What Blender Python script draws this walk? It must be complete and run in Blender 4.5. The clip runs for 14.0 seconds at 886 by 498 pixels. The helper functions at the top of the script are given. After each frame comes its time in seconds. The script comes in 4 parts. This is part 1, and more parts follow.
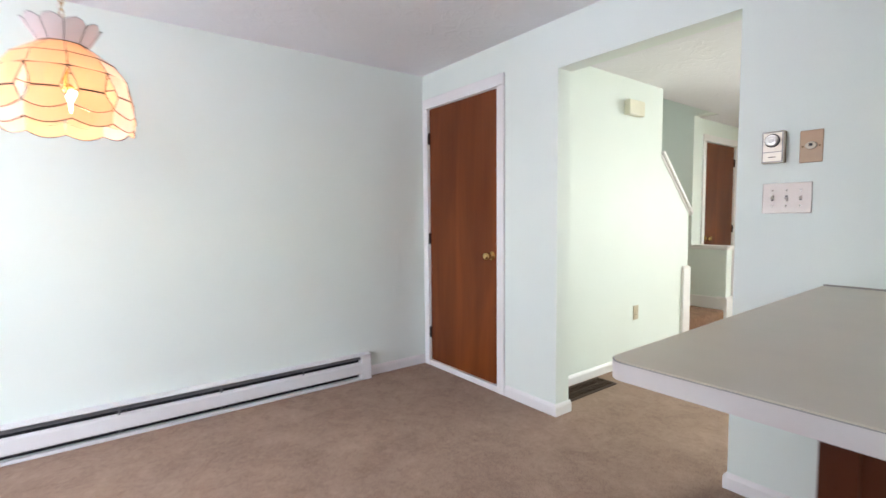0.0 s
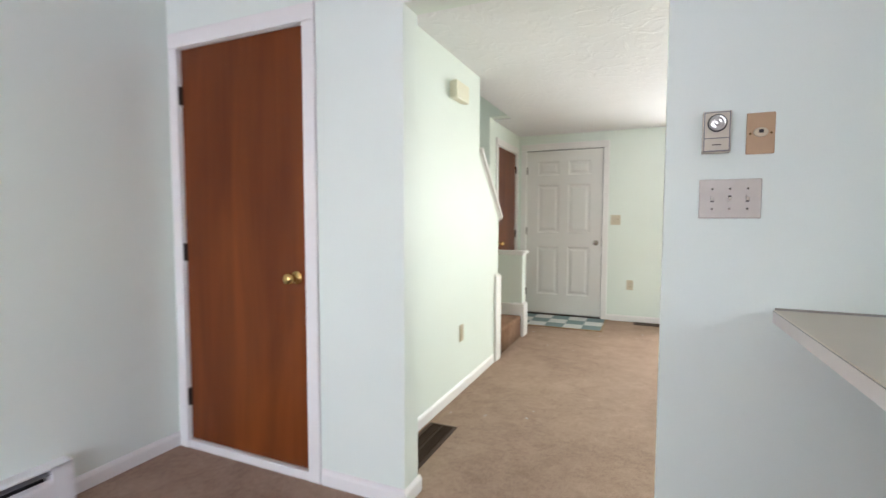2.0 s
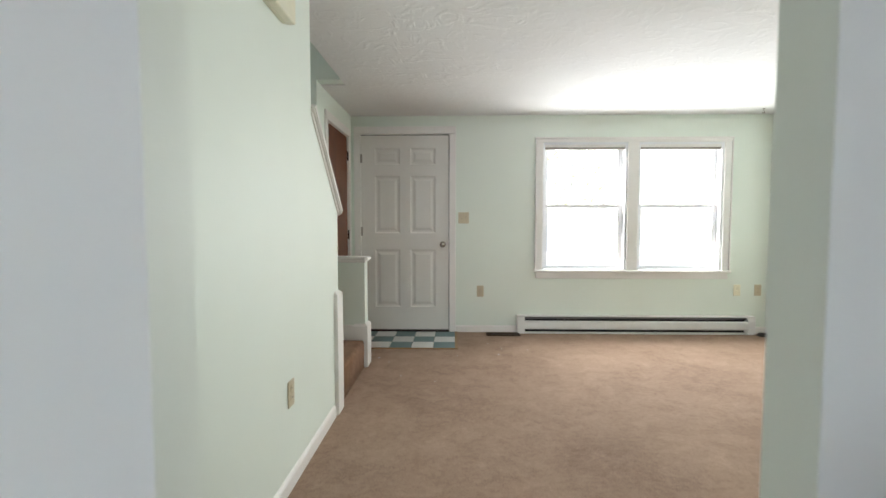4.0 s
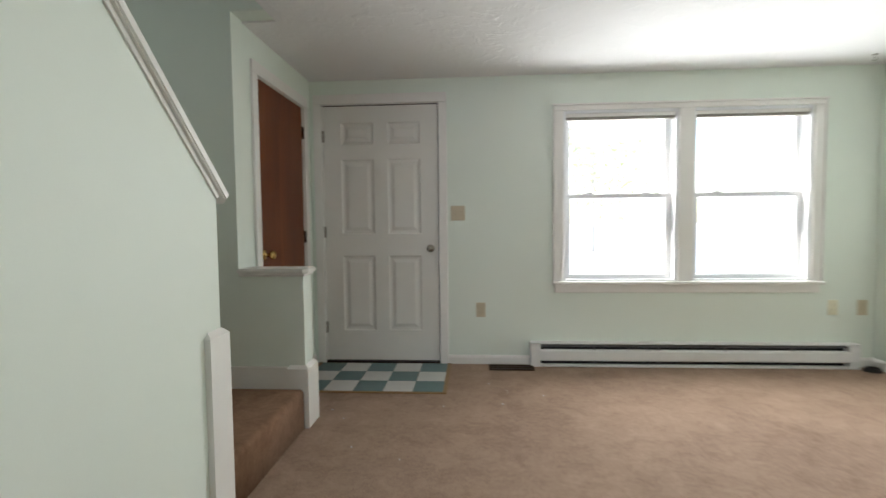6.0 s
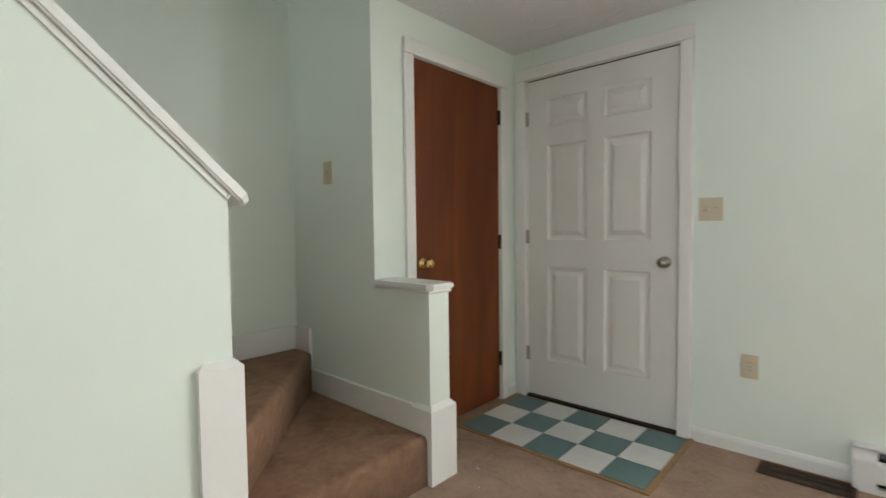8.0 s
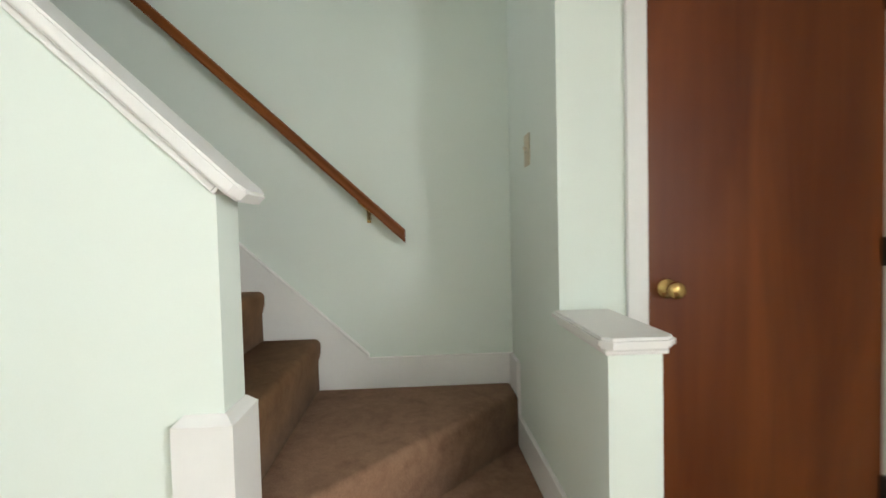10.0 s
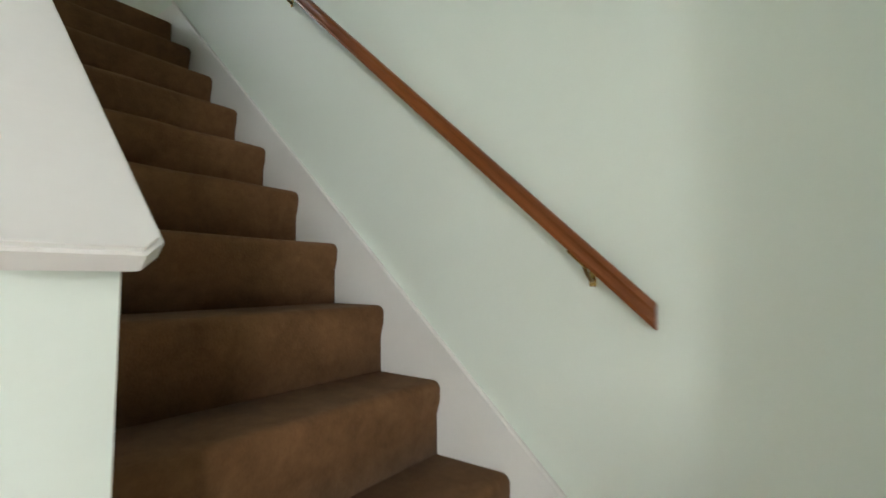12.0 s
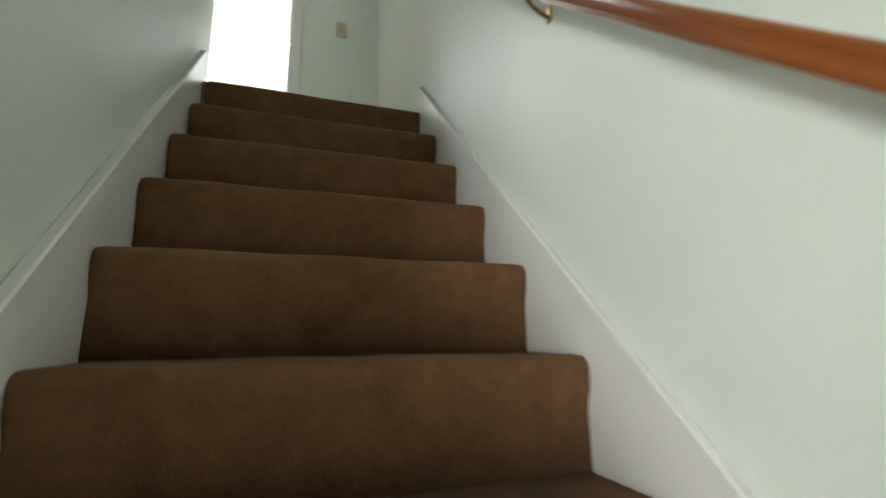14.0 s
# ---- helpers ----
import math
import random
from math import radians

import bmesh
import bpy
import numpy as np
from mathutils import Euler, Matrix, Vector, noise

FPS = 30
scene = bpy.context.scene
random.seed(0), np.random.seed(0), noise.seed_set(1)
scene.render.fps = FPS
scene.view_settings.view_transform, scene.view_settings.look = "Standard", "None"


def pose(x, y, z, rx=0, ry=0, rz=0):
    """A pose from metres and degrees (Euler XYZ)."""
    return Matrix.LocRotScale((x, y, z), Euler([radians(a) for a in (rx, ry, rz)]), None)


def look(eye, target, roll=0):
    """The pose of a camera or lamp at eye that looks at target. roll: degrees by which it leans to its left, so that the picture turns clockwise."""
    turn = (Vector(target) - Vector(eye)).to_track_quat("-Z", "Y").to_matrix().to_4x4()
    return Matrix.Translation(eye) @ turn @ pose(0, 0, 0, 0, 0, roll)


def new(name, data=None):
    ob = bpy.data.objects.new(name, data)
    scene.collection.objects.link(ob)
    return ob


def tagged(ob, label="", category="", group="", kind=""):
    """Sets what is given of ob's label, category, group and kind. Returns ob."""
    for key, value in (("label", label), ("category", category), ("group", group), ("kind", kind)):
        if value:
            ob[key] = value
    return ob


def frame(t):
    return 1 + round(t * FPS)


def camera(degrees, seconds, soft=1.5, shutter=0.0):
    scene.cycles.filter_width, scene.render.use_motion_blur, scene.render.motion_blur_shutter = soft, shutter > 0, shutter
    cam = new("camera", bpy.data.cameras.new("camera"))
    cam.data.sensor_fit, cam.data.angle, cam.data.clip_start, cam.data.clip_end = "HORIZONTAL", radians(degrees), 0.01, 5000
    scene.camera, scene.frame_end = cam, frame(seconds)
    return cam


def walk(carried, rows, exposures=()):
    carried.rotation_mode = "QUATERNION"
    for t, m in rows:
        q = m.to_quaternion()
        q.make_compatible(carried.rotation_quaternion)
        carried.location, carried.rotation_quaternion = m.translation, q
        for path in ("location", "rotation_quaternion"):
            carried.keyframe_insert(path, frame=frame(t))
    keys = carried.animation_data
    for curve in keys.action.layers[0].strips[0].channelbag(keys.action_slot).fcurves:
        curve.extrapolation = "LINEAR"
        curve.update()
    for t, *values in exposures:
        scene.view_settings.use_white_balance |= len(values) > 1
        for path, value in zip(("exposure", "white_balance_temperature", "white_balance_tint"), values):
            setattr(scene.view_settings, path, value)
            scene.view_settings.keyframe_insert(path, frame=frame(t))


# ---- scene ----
cam = camera(86.8, 14.0, shutter=0.5)
PATH = [
    (0, (0.556, 0.105, 1.188), (-1.033, 1.311, 1.053), -0.5),
    (0.5, (0.312, 0.197, 1.187), (-1.152, 1.553, 1.059), -0.2),
    (1, (0.085, 0.295, 1.19), (-1.171, 1.846, 1.064), -0.1),
    (1.5, (-0.121, 0.442, 1.173), (-1.165, 2.144, 1.052), -0.0),
    (2, (-0.309, 0.624, 1.186), (-1.115, 2.45, 1.062), 0.1),
    (2.5, (-0.497, 0.836, 1.175), (-1.035, 2.759, 1.056), 0.2),
    (3, (-0.625, 1.095, 1.157), (-0.936, 3.068, 1.038), 0.3),
    (3.5, (-0.739, 1.351, 1.157), (-0.866, 3.344, 1.042), 0.3),
    (3.7, (-0.779, 1.459, 1.153), (-0.837, 3.455, 1.038), 0.3),
    (5.8, (-0.61, 2.704, 1.104), (-0.645, 4.701, 0.998), -0.6),
    (6, (-0.565, 2.813, 1.099), (-0.693, 4.806, 0.996), -0.6),
    (6.5, (-0.438, 3.079, 1.094), (-0.834, 5.037, 0.994), -0.7),
    (7, (-0.295, 3.335, 1.107), (-1.014, 5.199, 1.014), -0.7),
    (7.5, (-0.155, 3.583, 1.11), (-1.212, 5.278, 1.016), -0.7),
    (8, (-0.101, 3.848, 1.111), (-1.443, 5.328, 1.022), -0.7),
    (8.2, (-0.083, 3.945, 1.113), (-1.535, 5.317, 1.021), -0.6),
    (10.5, (-0.68, 5.008, 1.111), (-2.663, 4.758, 1.047), -1.3),
    (11, (-0.913, 5.067, 1.144), (-2.826, 4.485, 1.087), -1.2),
    (11.5, (-1.153, 5.101, 1.191), (-2.928, 4.18, 1.192), -1.3),
    (12, (-1.39, 5.038, 1.179), (-3.002, 3.86, 1.303), 0.1),
    (12.5, (-1.605, 4.908, 1.256), (-3.055, 3.544, 1.444), -0.5),
    (13, (-1.779, 4.745, 1.354), (-3.002, 3.182, 1.603), -0.9),
    (13.5, (-1.878, 4.549, 1.466), (-2.821, 2.814, 1.785), -0.6),
    (14, (-1.958, 4.285, 1.561), (-2.609, 2.43, 1.928), -0.6),
]
walk(cam, [(t, look(eye, target, roll)) for t, eye, target, roll in PATH], [(0.0, 3.05), (1.0, 3.08), (2.0, 3.0), (2.5, 2.95), (3.0, 2.85), (3.5, 2.6), (6.0, 2.0), (6.5, 1.92), (7.0, 1.92), (7.5, 2.1), (8.0, 2.4), (10.5, 2.82), (11.0, 2.84), (12.0, 3.0), (13.0, 3.18), (14.0, 3.58)])

# ---- world, sun and large lights ----
world = bpy.data.worlds.new("world")
scene.world = world
world.use_nodes = True
wn = world.node_tree
sky = wn.nodes.new("ShaderNodeTexSky")
sky.sky_type = "NISHITA"
sky.sun_disc = False
sky.sun_elevation = radians(30)
sky.sun_rotation = radians(-79)
wn.links.new(sky.outputs["Color"], wn.nodes["Background"].inputs["Color"])
wn.nodes["Background"].inputs["Strength"].default_value = 0.15

sun = new("sun", bpy.data.lights.new("sun", "SUN"))
sun.data.energy = 2.2
sun.data.angle = radians(0.6)
sun.data.color = (1.0, 0.95, 0.88)
sun.matrix_world = look((-14, 8.6, 8.2), (0, 6, 0))


def window_light(name, place, target, sx, sy, power, colour):
    ob = new(name, bpy.data.lights.new(name, "AREA"))
    ob.data.shape = "RECTANGLE"
    ob.data.size, ob.data.size_y = sx, sy
    ob.data.energy = power
    ob.data.color = colour
    ob.matrix_world = look(place, target)
    return ob


PX, DW, DB, FW, HX, SX = -2.555, 2.275, 2.395, 6.475, -1.482, -1.600
EX, CZ, DZ = 2.42, 2.230, 2.298   # right wall of the living room, ceilings
BY = -2.90                    # back wall of the dining room
LW = 5.278                   # wall at the foot of the stairs
CX = -1.84                    # closet wall beside the entry
UZ = 2.6                      # upper floor
UY = 1.2                      # wall at the head of the stairs
UC = 4.95                     # upper ceiling
RISE, RUN = 0.21667, 0.2337

window_light("slider_light", (-1.2, BY - 0.10, 1.1), (-1.2, 2, 1.1), 1.5, 1.9, 9.7, (0.855, 0.795, 1.0))
# fill lamp added on the kitchen side to brighten the dining walls
window_light("kitchen_fill_light", (EX + 0.10, -0.9, 1.5), (-2, -0.5, 1.4), 1.2, 0.95, 3.4, (0.84, 0.805, 1.0))
window_light("front_light_a", (0.556, FW + 0.36, 1.32), (0.75, 2, 0.3), 0.84, 1.2, 12.0, (0.97, 0.985, 0.972))
window_light("front_light_b", (1.52, FW + 0.36, 1.32), (1.75, 2, 0.3), 0.84, 1.2, 12.0, (0.97, 0.985, 0.972))
window_light("bedroom_light", (-1.5, -0.68, UZ + 1.43), (-2.3, 2.6, UZ + 0.9), 1.1, 1.35, 13, (0.97, 0.98, 0.96))


# ---- materials ----
def material(name, colour, rough=0.6, metal=0.0, spread=0.06, scale=6.0, fine=120.0, bump=0.15, depth=0.002, spec=0.5, coat=0.0):
    """Painted or plain surface: colour varied at two scales, fine relief."""
    m = bpy.data.materials.new(name)
    m.use_nodes = True
    nt = m.node_tree
    b = nt.nodes["Principled BSDF"]
    b.inputs["Roughness"].default_value = rough
    b.inputs["Metallic"].default_value = metal
    b.inputs["Specular IOR Level"].default_value = spec
    b.inputs["Coat Weight"].default_value = coat
    geo = nt.nodes.new("ShaderNodeNewGeometry")
    n1 = nt.nodes.new("ShaderNodeTexNoise")
    n1.inputs["Scale"].default_value = scale
    n1.inputs["Detail"].default_value = 4
    n2 = nt.nodes.new("ShaderNodeTexNoise")
    n2.inputs["Scale"].default_value = fine
    n2.inputs["Detail"].default_value = 3
    nt.links.new(geo.outputs["Position"], n1.inputs["Vector"])
    nt.links.new(geo.outputs["Position"], n2.inputs["Vector"])
    add = nt.nodes.new("ShaderNodeMath")
    add.operation = "MULTIPLY_ADD"
    add.inputs[1].default_value = 0.35
    nt.links.new(n2.outputs["Fac"], add.inputs[0])
    nt.links.new(n1.outputs["Fac"], add.inputs[2])
    ramp = nt.nodes.new("ShaderNodeMapRange")
    ramp.inputs["From Min"].default_value, ramp.inputs["From Max"].default_value = 0.35, 1.0
    ramp.inputs["To Min"].default_value, ramp.inputs["To Max"].default_value = 1 - spread, 1 + spread
    nt.links.new(add.outputs[0], ramp.inputs["Value"])
    mul = nt.nodes.new("ShaderNodeVectorMath")
    mul.operation = "SCALE"
    mul.inputs[0].default_value = colour[:3]
    nt.links.new(ramp.outputs["Result"], mul.inputs["Scale"])
    nt.links.new(mul.outputs["Vector"], b.inputs["Base Color"])
    if bump:
        bm = nt.nodes.new("ShaderNodeBump")
        bm.inputs["Strength"].default_value = bump
        bm.inputs["Distance"].default_value = depth
        nt.links.new(n2.outputs["Fac"], bm.inputs["Height"])
        nt.links.new(bm.outputs["Normal"], b.inputs["Normal"])
    return m


def carpet_material(name, dark, light, relief=0.004, tufts=0.75, blotch=0.42):
    """Cut-pile carpet: brushed patches, footmarks and short tufts."""
    m = bpy.data.materials.new(name)
    m.use_nodes = True
    nt = m.node_tree
    b = nt.nodes["Principled BSDF"]
    b.inputs["Roughness"].default_value = 0.95
    b.inputs["Specular IOR Level"].default_value = 0.08
    b.inputs["Sheen Weight"].default_value = 0.08
    b.inputs["Sheen Roughness"].default_value = 0.5
    b.inputs["Sheen Tint"].default_value = (0.9, 0.75, 0.62, 1)
    geo = nt.nodes.new("ShaderNodeNewGeometry")
    wide = nt.nodes.new("ShaderNodeTexNoise")
    wide.inputs["Scale"].default_value, wide.inputs["Detail"].default_value, wide.inputs["Distortion"].default_value = 1.5, 3, 0.9
    patch = nt.nodes.new("ShaderNodeTexNoise")
    patch.inputs["Scale"].default_value, patch.inputs["Detail"].default_value, patch.inputs["Distortion"].default_value = 9.0, 6, 0.8
    tuft = nt.nodes.new("ShaderNodeTexNoise")
    tuft.inputs["Scale"].default_value, tuft.inputs["Detail"].default_value = 170.0, 2
    clump = nt.nodes.new("ShaderNodeTexNoise")
    clump.inputs["Scale"].default_value, clump.inputs["Detail"].default_value = 38.0, 3
    for n in (wide, patch, tuft, clump):
        nt.links.new(geo.outputs["Position"], n.inputs["Vector"])
    a = nt.nodes.new("ShaderNodeMath")
    a.operation = "MULTIPLY_ADD"
    a.inputs[1].default_value = blotch
    nt.links.new(patch.outputs["Fac"], a.inputs[0])
    half = nt.nodes.new("ShaderNodeMath")
    half.operation = "MULTIPLY"
    half.inputs[1].default_value = 0.45
    nt.links.new(wide.outputs["Fac"], half.inputs[0])
    nt.links.new(half.outputs[0], a.inputs[2])
    e = nt.nodes.new("ShaderNodeMath")
    e.operation = "MULTIPLY_ADD"
    e.inputs[1].default_value = 0.35
    nt.links.new(clump.outputs["Fac"], e.inputs[0])
    nt.links.new(a.outputs[0], e.inputs[2])
    c = nt.nodes.new("ShaderNodeMath")
    c.operation = "MULTIPLY_ADD"
    c.inputs[1].default_value = tufts
    nt.links.new(tuft.outputs["Fac"], c.inputs[0])
    nt.links.new(e.outputs[0], c.inputs[2])
    r = nt.nodes.new("ShaderNodeMapRange")
    r.inputs["From Min"].default_value, r.inputs["From Max"].default_value = 0.32 + 0.5 * tufts, 0.58 + 0.5 * tufts + 0.72 * blotch
    nt.links.new(c.outputs[0], r.inputs["Value"])
    mix = nt.nodes.new("ShaderNodeMix")
    mix.data_type = "RGBA"
    mix.inputs[6].default_value = (*dark, 1)
    mix.inputs[7].default_value = (*light, 1)
    nt.links.new(r.outputs["Result"], mix.inputs[0])
    nt.links.new(mix.outputs[2], b.inputs["Base Color"])
    bump = nt.nodes.new("ShaderNodeBump")
    bump.inputs["Strength"].default_value, bump.inputs["Distance"].default_value = 0.5, relief
    h = nt.nodes.new("ShaderNodeMath")
    h.operation = "MULTIPLY_ADD"
    h.inputs[1].default_value = 0.8
    nt.links.new(clump.outputs["Fac"], h.inputs[0])
    nt.links.new(tuft.outputs["Fac"], h.inputs[2])
    nt.links.new(h.outputs[0], bump.inputs["Height"])
    nt.links.new(bump.outputs["Normal"], b.inputs["Normal"])
    return m


def wood_material(name, dark, light, rough=0.38, along=2):
    """Stained veneer: streaks that run along one axis of the object, fine pores, broad figure."""
    m = bpy.data.materials.new(name)
    m.use_nodes = True
    nt = m.node_tree
    b = nt.nodes["Principled BSDF"]
    b.inputs["Roughness"].default_value = rough
    b.inputs["Specular IOR Level"].default_value = 0.3
    tc = nt.nodes.new("ShaderNodeTexCoord")
    mp = nt.nodes.new("ShaderNodeMapping")
    s = [26.0, 26.0, 26.0]
    s[along] = 1.1
    mp.inputs["Scale"].default_value = s
    nt.links.new(tc.outputs["Object"], mp.inputs["Vector"])
    grain = nt.nodes.new("ShaderNodeTexNoise")
    grain.inputs["Scale"].default_value, grain.inputs["Detail"].default_value, grain.inputs["Distortion"].default_value = 1.0, 6, 0.6
    nt.links.new(mp.outputs["Vector"], grain.inputs["Vector"])
    mp2 = nt.nodes.new("ShaderNodeMapping")
    s2 = [4.5, 4.5, 4.5]
    s2[along] = 0.8
    mp2.inputs["Scale"].default_value = s2
    nt.links.new(tc.outputs["Object"], mp2.inputs["Vector"])
    fig = nt.nodes.new("ShaderNodeTexNoise")
    fig.inputs["Scale"].default_value, fig.inputs["Detail"].default_value, fig.inputs["Distortion"].default_value = 1.0, 3, 1.0
    nt.links.new(mp2.outputs["Vector"], fig.inputs["Vector"])
    a = nt.nodes.new("ShaderNodeMath")
    a.operation = "MULTIPLY_ADD"
    a.inputs[1].default_value = 0.28
    nt.links.new(grain.outputs["Fac"], a.inputs[0])
    nt.links.new(fig.outputs["Fac"], a.inputs[2])
    r = nt.nodes.new("ShaderNodeMapRange")
    r.inputs["From Min"].default_value, r.inputs["From Max"].default_value = 0.38, 0.90
    nt.links.new(a.outputs[0], r.inputs["Value"])
    mix = nt.nodes.new("ShaderNodeMix")
    mix.data_type = "RGBA"
    mix.inputs[6].default_value = (*dark, 1)
    mix.inputs[7].default_value = (*light, 1)
    nt.links.new(r.outputs["Result"], mix.inputs[0])
    nt.links.new(mix.outputs[2], b.inputs["Base Color"])
    bump = nt.nodes.new("ShaderNodeBump")
    bump.inputs["Strength"].default_value, bump.inputs["Distance"].default_value = 0.08, 0.001
    nt.links.new(grain.outputs["Fac"], bump.inputs["Height"])
    nt.links.new(bump.outputs["Normal"], b.inputs["Normal"])
    return m


def ceiling_material(name, colour):
    """Hand-stippled plaster: trowel flecks in two sizes."""
    m = material(name, colour, 0.9, 0, 0.03, 2.0, 60, 0, spec=0.1)
    nt = m.node_tree
    b = nt.nodes["Principled BSDF"]
    geo = nt.nodes.new("ShaderNodeNewGeometry")
    n = nt.nodes.new("ShaderNodeTexNoise")
    n.inputs["Scale"].default_value, n.inputs["Detail"].default_value, n.inputs["Distortion"].default_value = 6.5, 7, 2.6
    v = nt.nodes.new("ShaderNodeTexNoise")
    v.inputs["Scale"].default_value, v.inputs["Detail"].default_value, v.inputs["Distortion"].default_value = 34.0, 4, 1.5
    nt.links.new(geo.outputs["Position"], n.inputs["Vector"])
    nt.links.new(geo.outputs["Position"], v.inputs["Vector"])
    r = nt.nodes.new("ShaderNodeMapRange")
    r.inputs["From Min"].default_value, r.inputs["From Max"].default_value = 0.5, 0.72
    nt.links.new(n.outputs["Fac"], r.inputs["Value"])
    a = nt.nodes.new("ShaderNodeMath")
    a.operation = "MULTIPLY_ADD"
    a.inputs[1].default_value = 0.35
    nt.links.new(v.outputs["Fac"], a.inputs[0])
    nt.links.new(r.outputs["Result"], a.inputs[2])
    bump = nt.nodes.new("ShaderNodeBump")
    bump.inputs["Strength"].default_value, bump.inputs["Distance"].default_value = 0.45, 0.0042
    nt.links.new(a.outputs[0], bump.inputs["Height"])
    nt.links.new(bump.outputs["Normal"], b.inputs["Normal"])
    return m


def glow_material(name, colour, strength):
    m = bpy.data.materials.new(name)
    m.use_nodes = True
    b = m.node_tree.nodes["Principled BSDF"]
    b.inputs["Base Color"].default_value = (*colour, 1)
    b.inputs["Emission Color"].default_value = (*colour, 1)
    b.inputs["Emission Strength"].default_value = strength
    return m


def glass_material(name, tint=(1, 1, 1), rough=0.0):
    m = bpy.data.materials.new(name)
    m.use_nodes = True
    nt = m.node_tree
    nt.nodes.remove(nt.nodes["Principled BSDF"])
    clear = nt.nodes.new("ShaderNodeBsdfTransparent")
    clear.inputs["Color"].default_value = (*tint, 1)
    gloss = nt.nodes.new("ShaderNodeBsdfGlossy")
    gloss.inputs["Roughness"].default_value = 0.02 + rough
    fr = nt.nodes.new("ShaderNodeFresnel")
    fr.inputs["IOR"].default_value = 1.45
    mix = nt.nodes.new("ShaderNodeMixShader")
    nt.links.new(fr.outputs["Fac"], mix.inputs["Fac"])
    nt.links.new(clear.outputs["BSDF"], mix.inputs[1])
    nt.links.new(gloss.outputs["BSDF"], mix.inputs[2])
    nt.links.new(mix.outputs["Shader"], nt.nodes["Material Output"].inputs["Surface"])
    return m


def shell_material(name, colour):
    """Thin translucent shell panes of the lamp shade."""
    m = bpy.data.materials.new(name)
    m.use_nodes = True
    nt = m.node_tree
    b = nt.nodes["Principled BSDF"]
    b.inputs["Base Color"].default_value = (*colour, 1)
    b.inputs["Roughness"].default_value = 0.35
    tr = nt.nodes.new("ShaderNodeBsdfTranslucent")
    tr.inputs["Color"].default_value = (*colour, 1)
    mix = nt.nodes.new("ShaderNodeMixShader")
    mix.inputs["Fac"].default_value = 0.6
    geo = nt.nodes.new("ShaderNodeNewGeometry")
    n = nt.nodes.new("ShaderNodeTexNoise")
    n.inputs["Scale"].default_value = 60
    nt.links.new(geo.outputs["Position"], n.inputs["Vector"])
    bump = nt.nodes.new("ShaderNodeBump")
    bump.inputs["Strength"].default_value, bump.inputs["Distance"].default_value = 0.3, 0.001
    nt.links.new(n.outputs["Fac"], bump.inputs["Height"])
    nt.links.new(bump.outputs["Normal"], b.inputs["Normal"])
    nt.links.new(b.outputs["BSDF"], mix.inputs[1])
    nt.links.new(tr.outputs["BSDF"], mix.inputs[2])
    nt.links.new(mix.outputs["Shader"], nt.nodes["Material Output"].inputs["Surface"])
    return m


WALL = material("mint_wall_paint", (0.785, 0.845, 0.772), 0.57, 0, 0.025, 1.6, 170, 0.12, 0.001, 0.35)
TRIM = material("white_trim_paint", (0.83, 0.812, 0.78), 0.42, 0, 0.03, 4, 60, 0.05, 0.001)
DOORPAINT = material("white_door_paint", (0.77, 0.755, 0.715), 0.4, 0, 0.03, 3, 90, 0.05, 0.001)
CEIL = ceiling_material("stippled_ceiling", (0.84, 0.84, 0.84))
CARPET = carpet_material("brown_carpet", (0.215, 0.139, 0.100), (0.455, 0.321, 0.240))
# darker copy of the floor carpet, the stairwell's dimness put into its colour
SHADEDSTAIRCARPET = carpet_material("shaded_stair_carpet", (0.088, 0.038, 0.016), (0.250, 0.130, 0.060), 0.003, 0.22, 0.62)
# lit copy of the stair pile: brighter light in the colour, plus worn blotches
LITWORNPILE = carpet_material("lit_worn_pile", (0.130, 0.068, 0.040), (0.365, 0.215, 0.138), 0.003, 0.3, 0.62)
DOORWOOD = wood_material("stained_door_wood", (0.105, 0.021, 0.004), (0.215, 0.056, 0.012), 0.36)
RAILWOOD = wood_material("rail_wood", (0.120, 0.030, 0.007), (0.30, 0.095, 0.024), 0.28, 1)
CABWOOD = wood_material("cabinet_wood", (0.060, 0.013, 0.004), (0.110, 0.027, 0.008), 0.4)
LAMINATE = material("beige_laminate", (0.71, 0.63, 0.50), 0.34, 0, 0.04, 9, 320, 0.03, 0.0005)
LAMEDGE = material("pale_laminate_edge", (0.74, 0.685, 0.645), 0.45, 0, 0.04, 9, 200, 0.03, 0.0005)
BRASS = material("brass", (0.62, 0.42, 0.16), 0.22, 1.0, 0.1, 40, 300, 0.02, 0.0003)
AGEDBRASS = material("aged_brass", (0.20, 0.13, 0.055), 0.38, 1.0, 0.25, 50, 300, 0.04, 0.0004)
NICKEL = material("satin_nickel", (0.34, 0.31, 0.27), 0.24, 1.0, 0.06, 40, 300, 0.02, 0.0003)
DARKMETAL = material("dark_bronze", (0.035, 0.022, 0.016), 0.45, 0.6, 0.15, 30, 200, 0.05, 0.0005)
HEATER = material("white_enamel", (0.80, 0.79, 0.78), 0.4, 0, 0.03, 12, 120, 0.04, 0.0005)
FINGREY = material("galvanised_steel", (0.22, 0.22, 0.23), 0.5, 0.6, 0.12, 30, 200, 0.05, 0.0005)
# colour of the element fins, and of the shade painted behind them
HOLLOW = material("dark_fins_and_shade", (0.03, 0.03, 0.032), 0.6, 0.3, 0.2, 30, 200, 0.1, 0.001)
STEEL = material("brushed_steel_plate", (0.56, 0.51, 0.45), 0.46, 0.3, 0.06, 25, 260, 0.05, 0.0004)
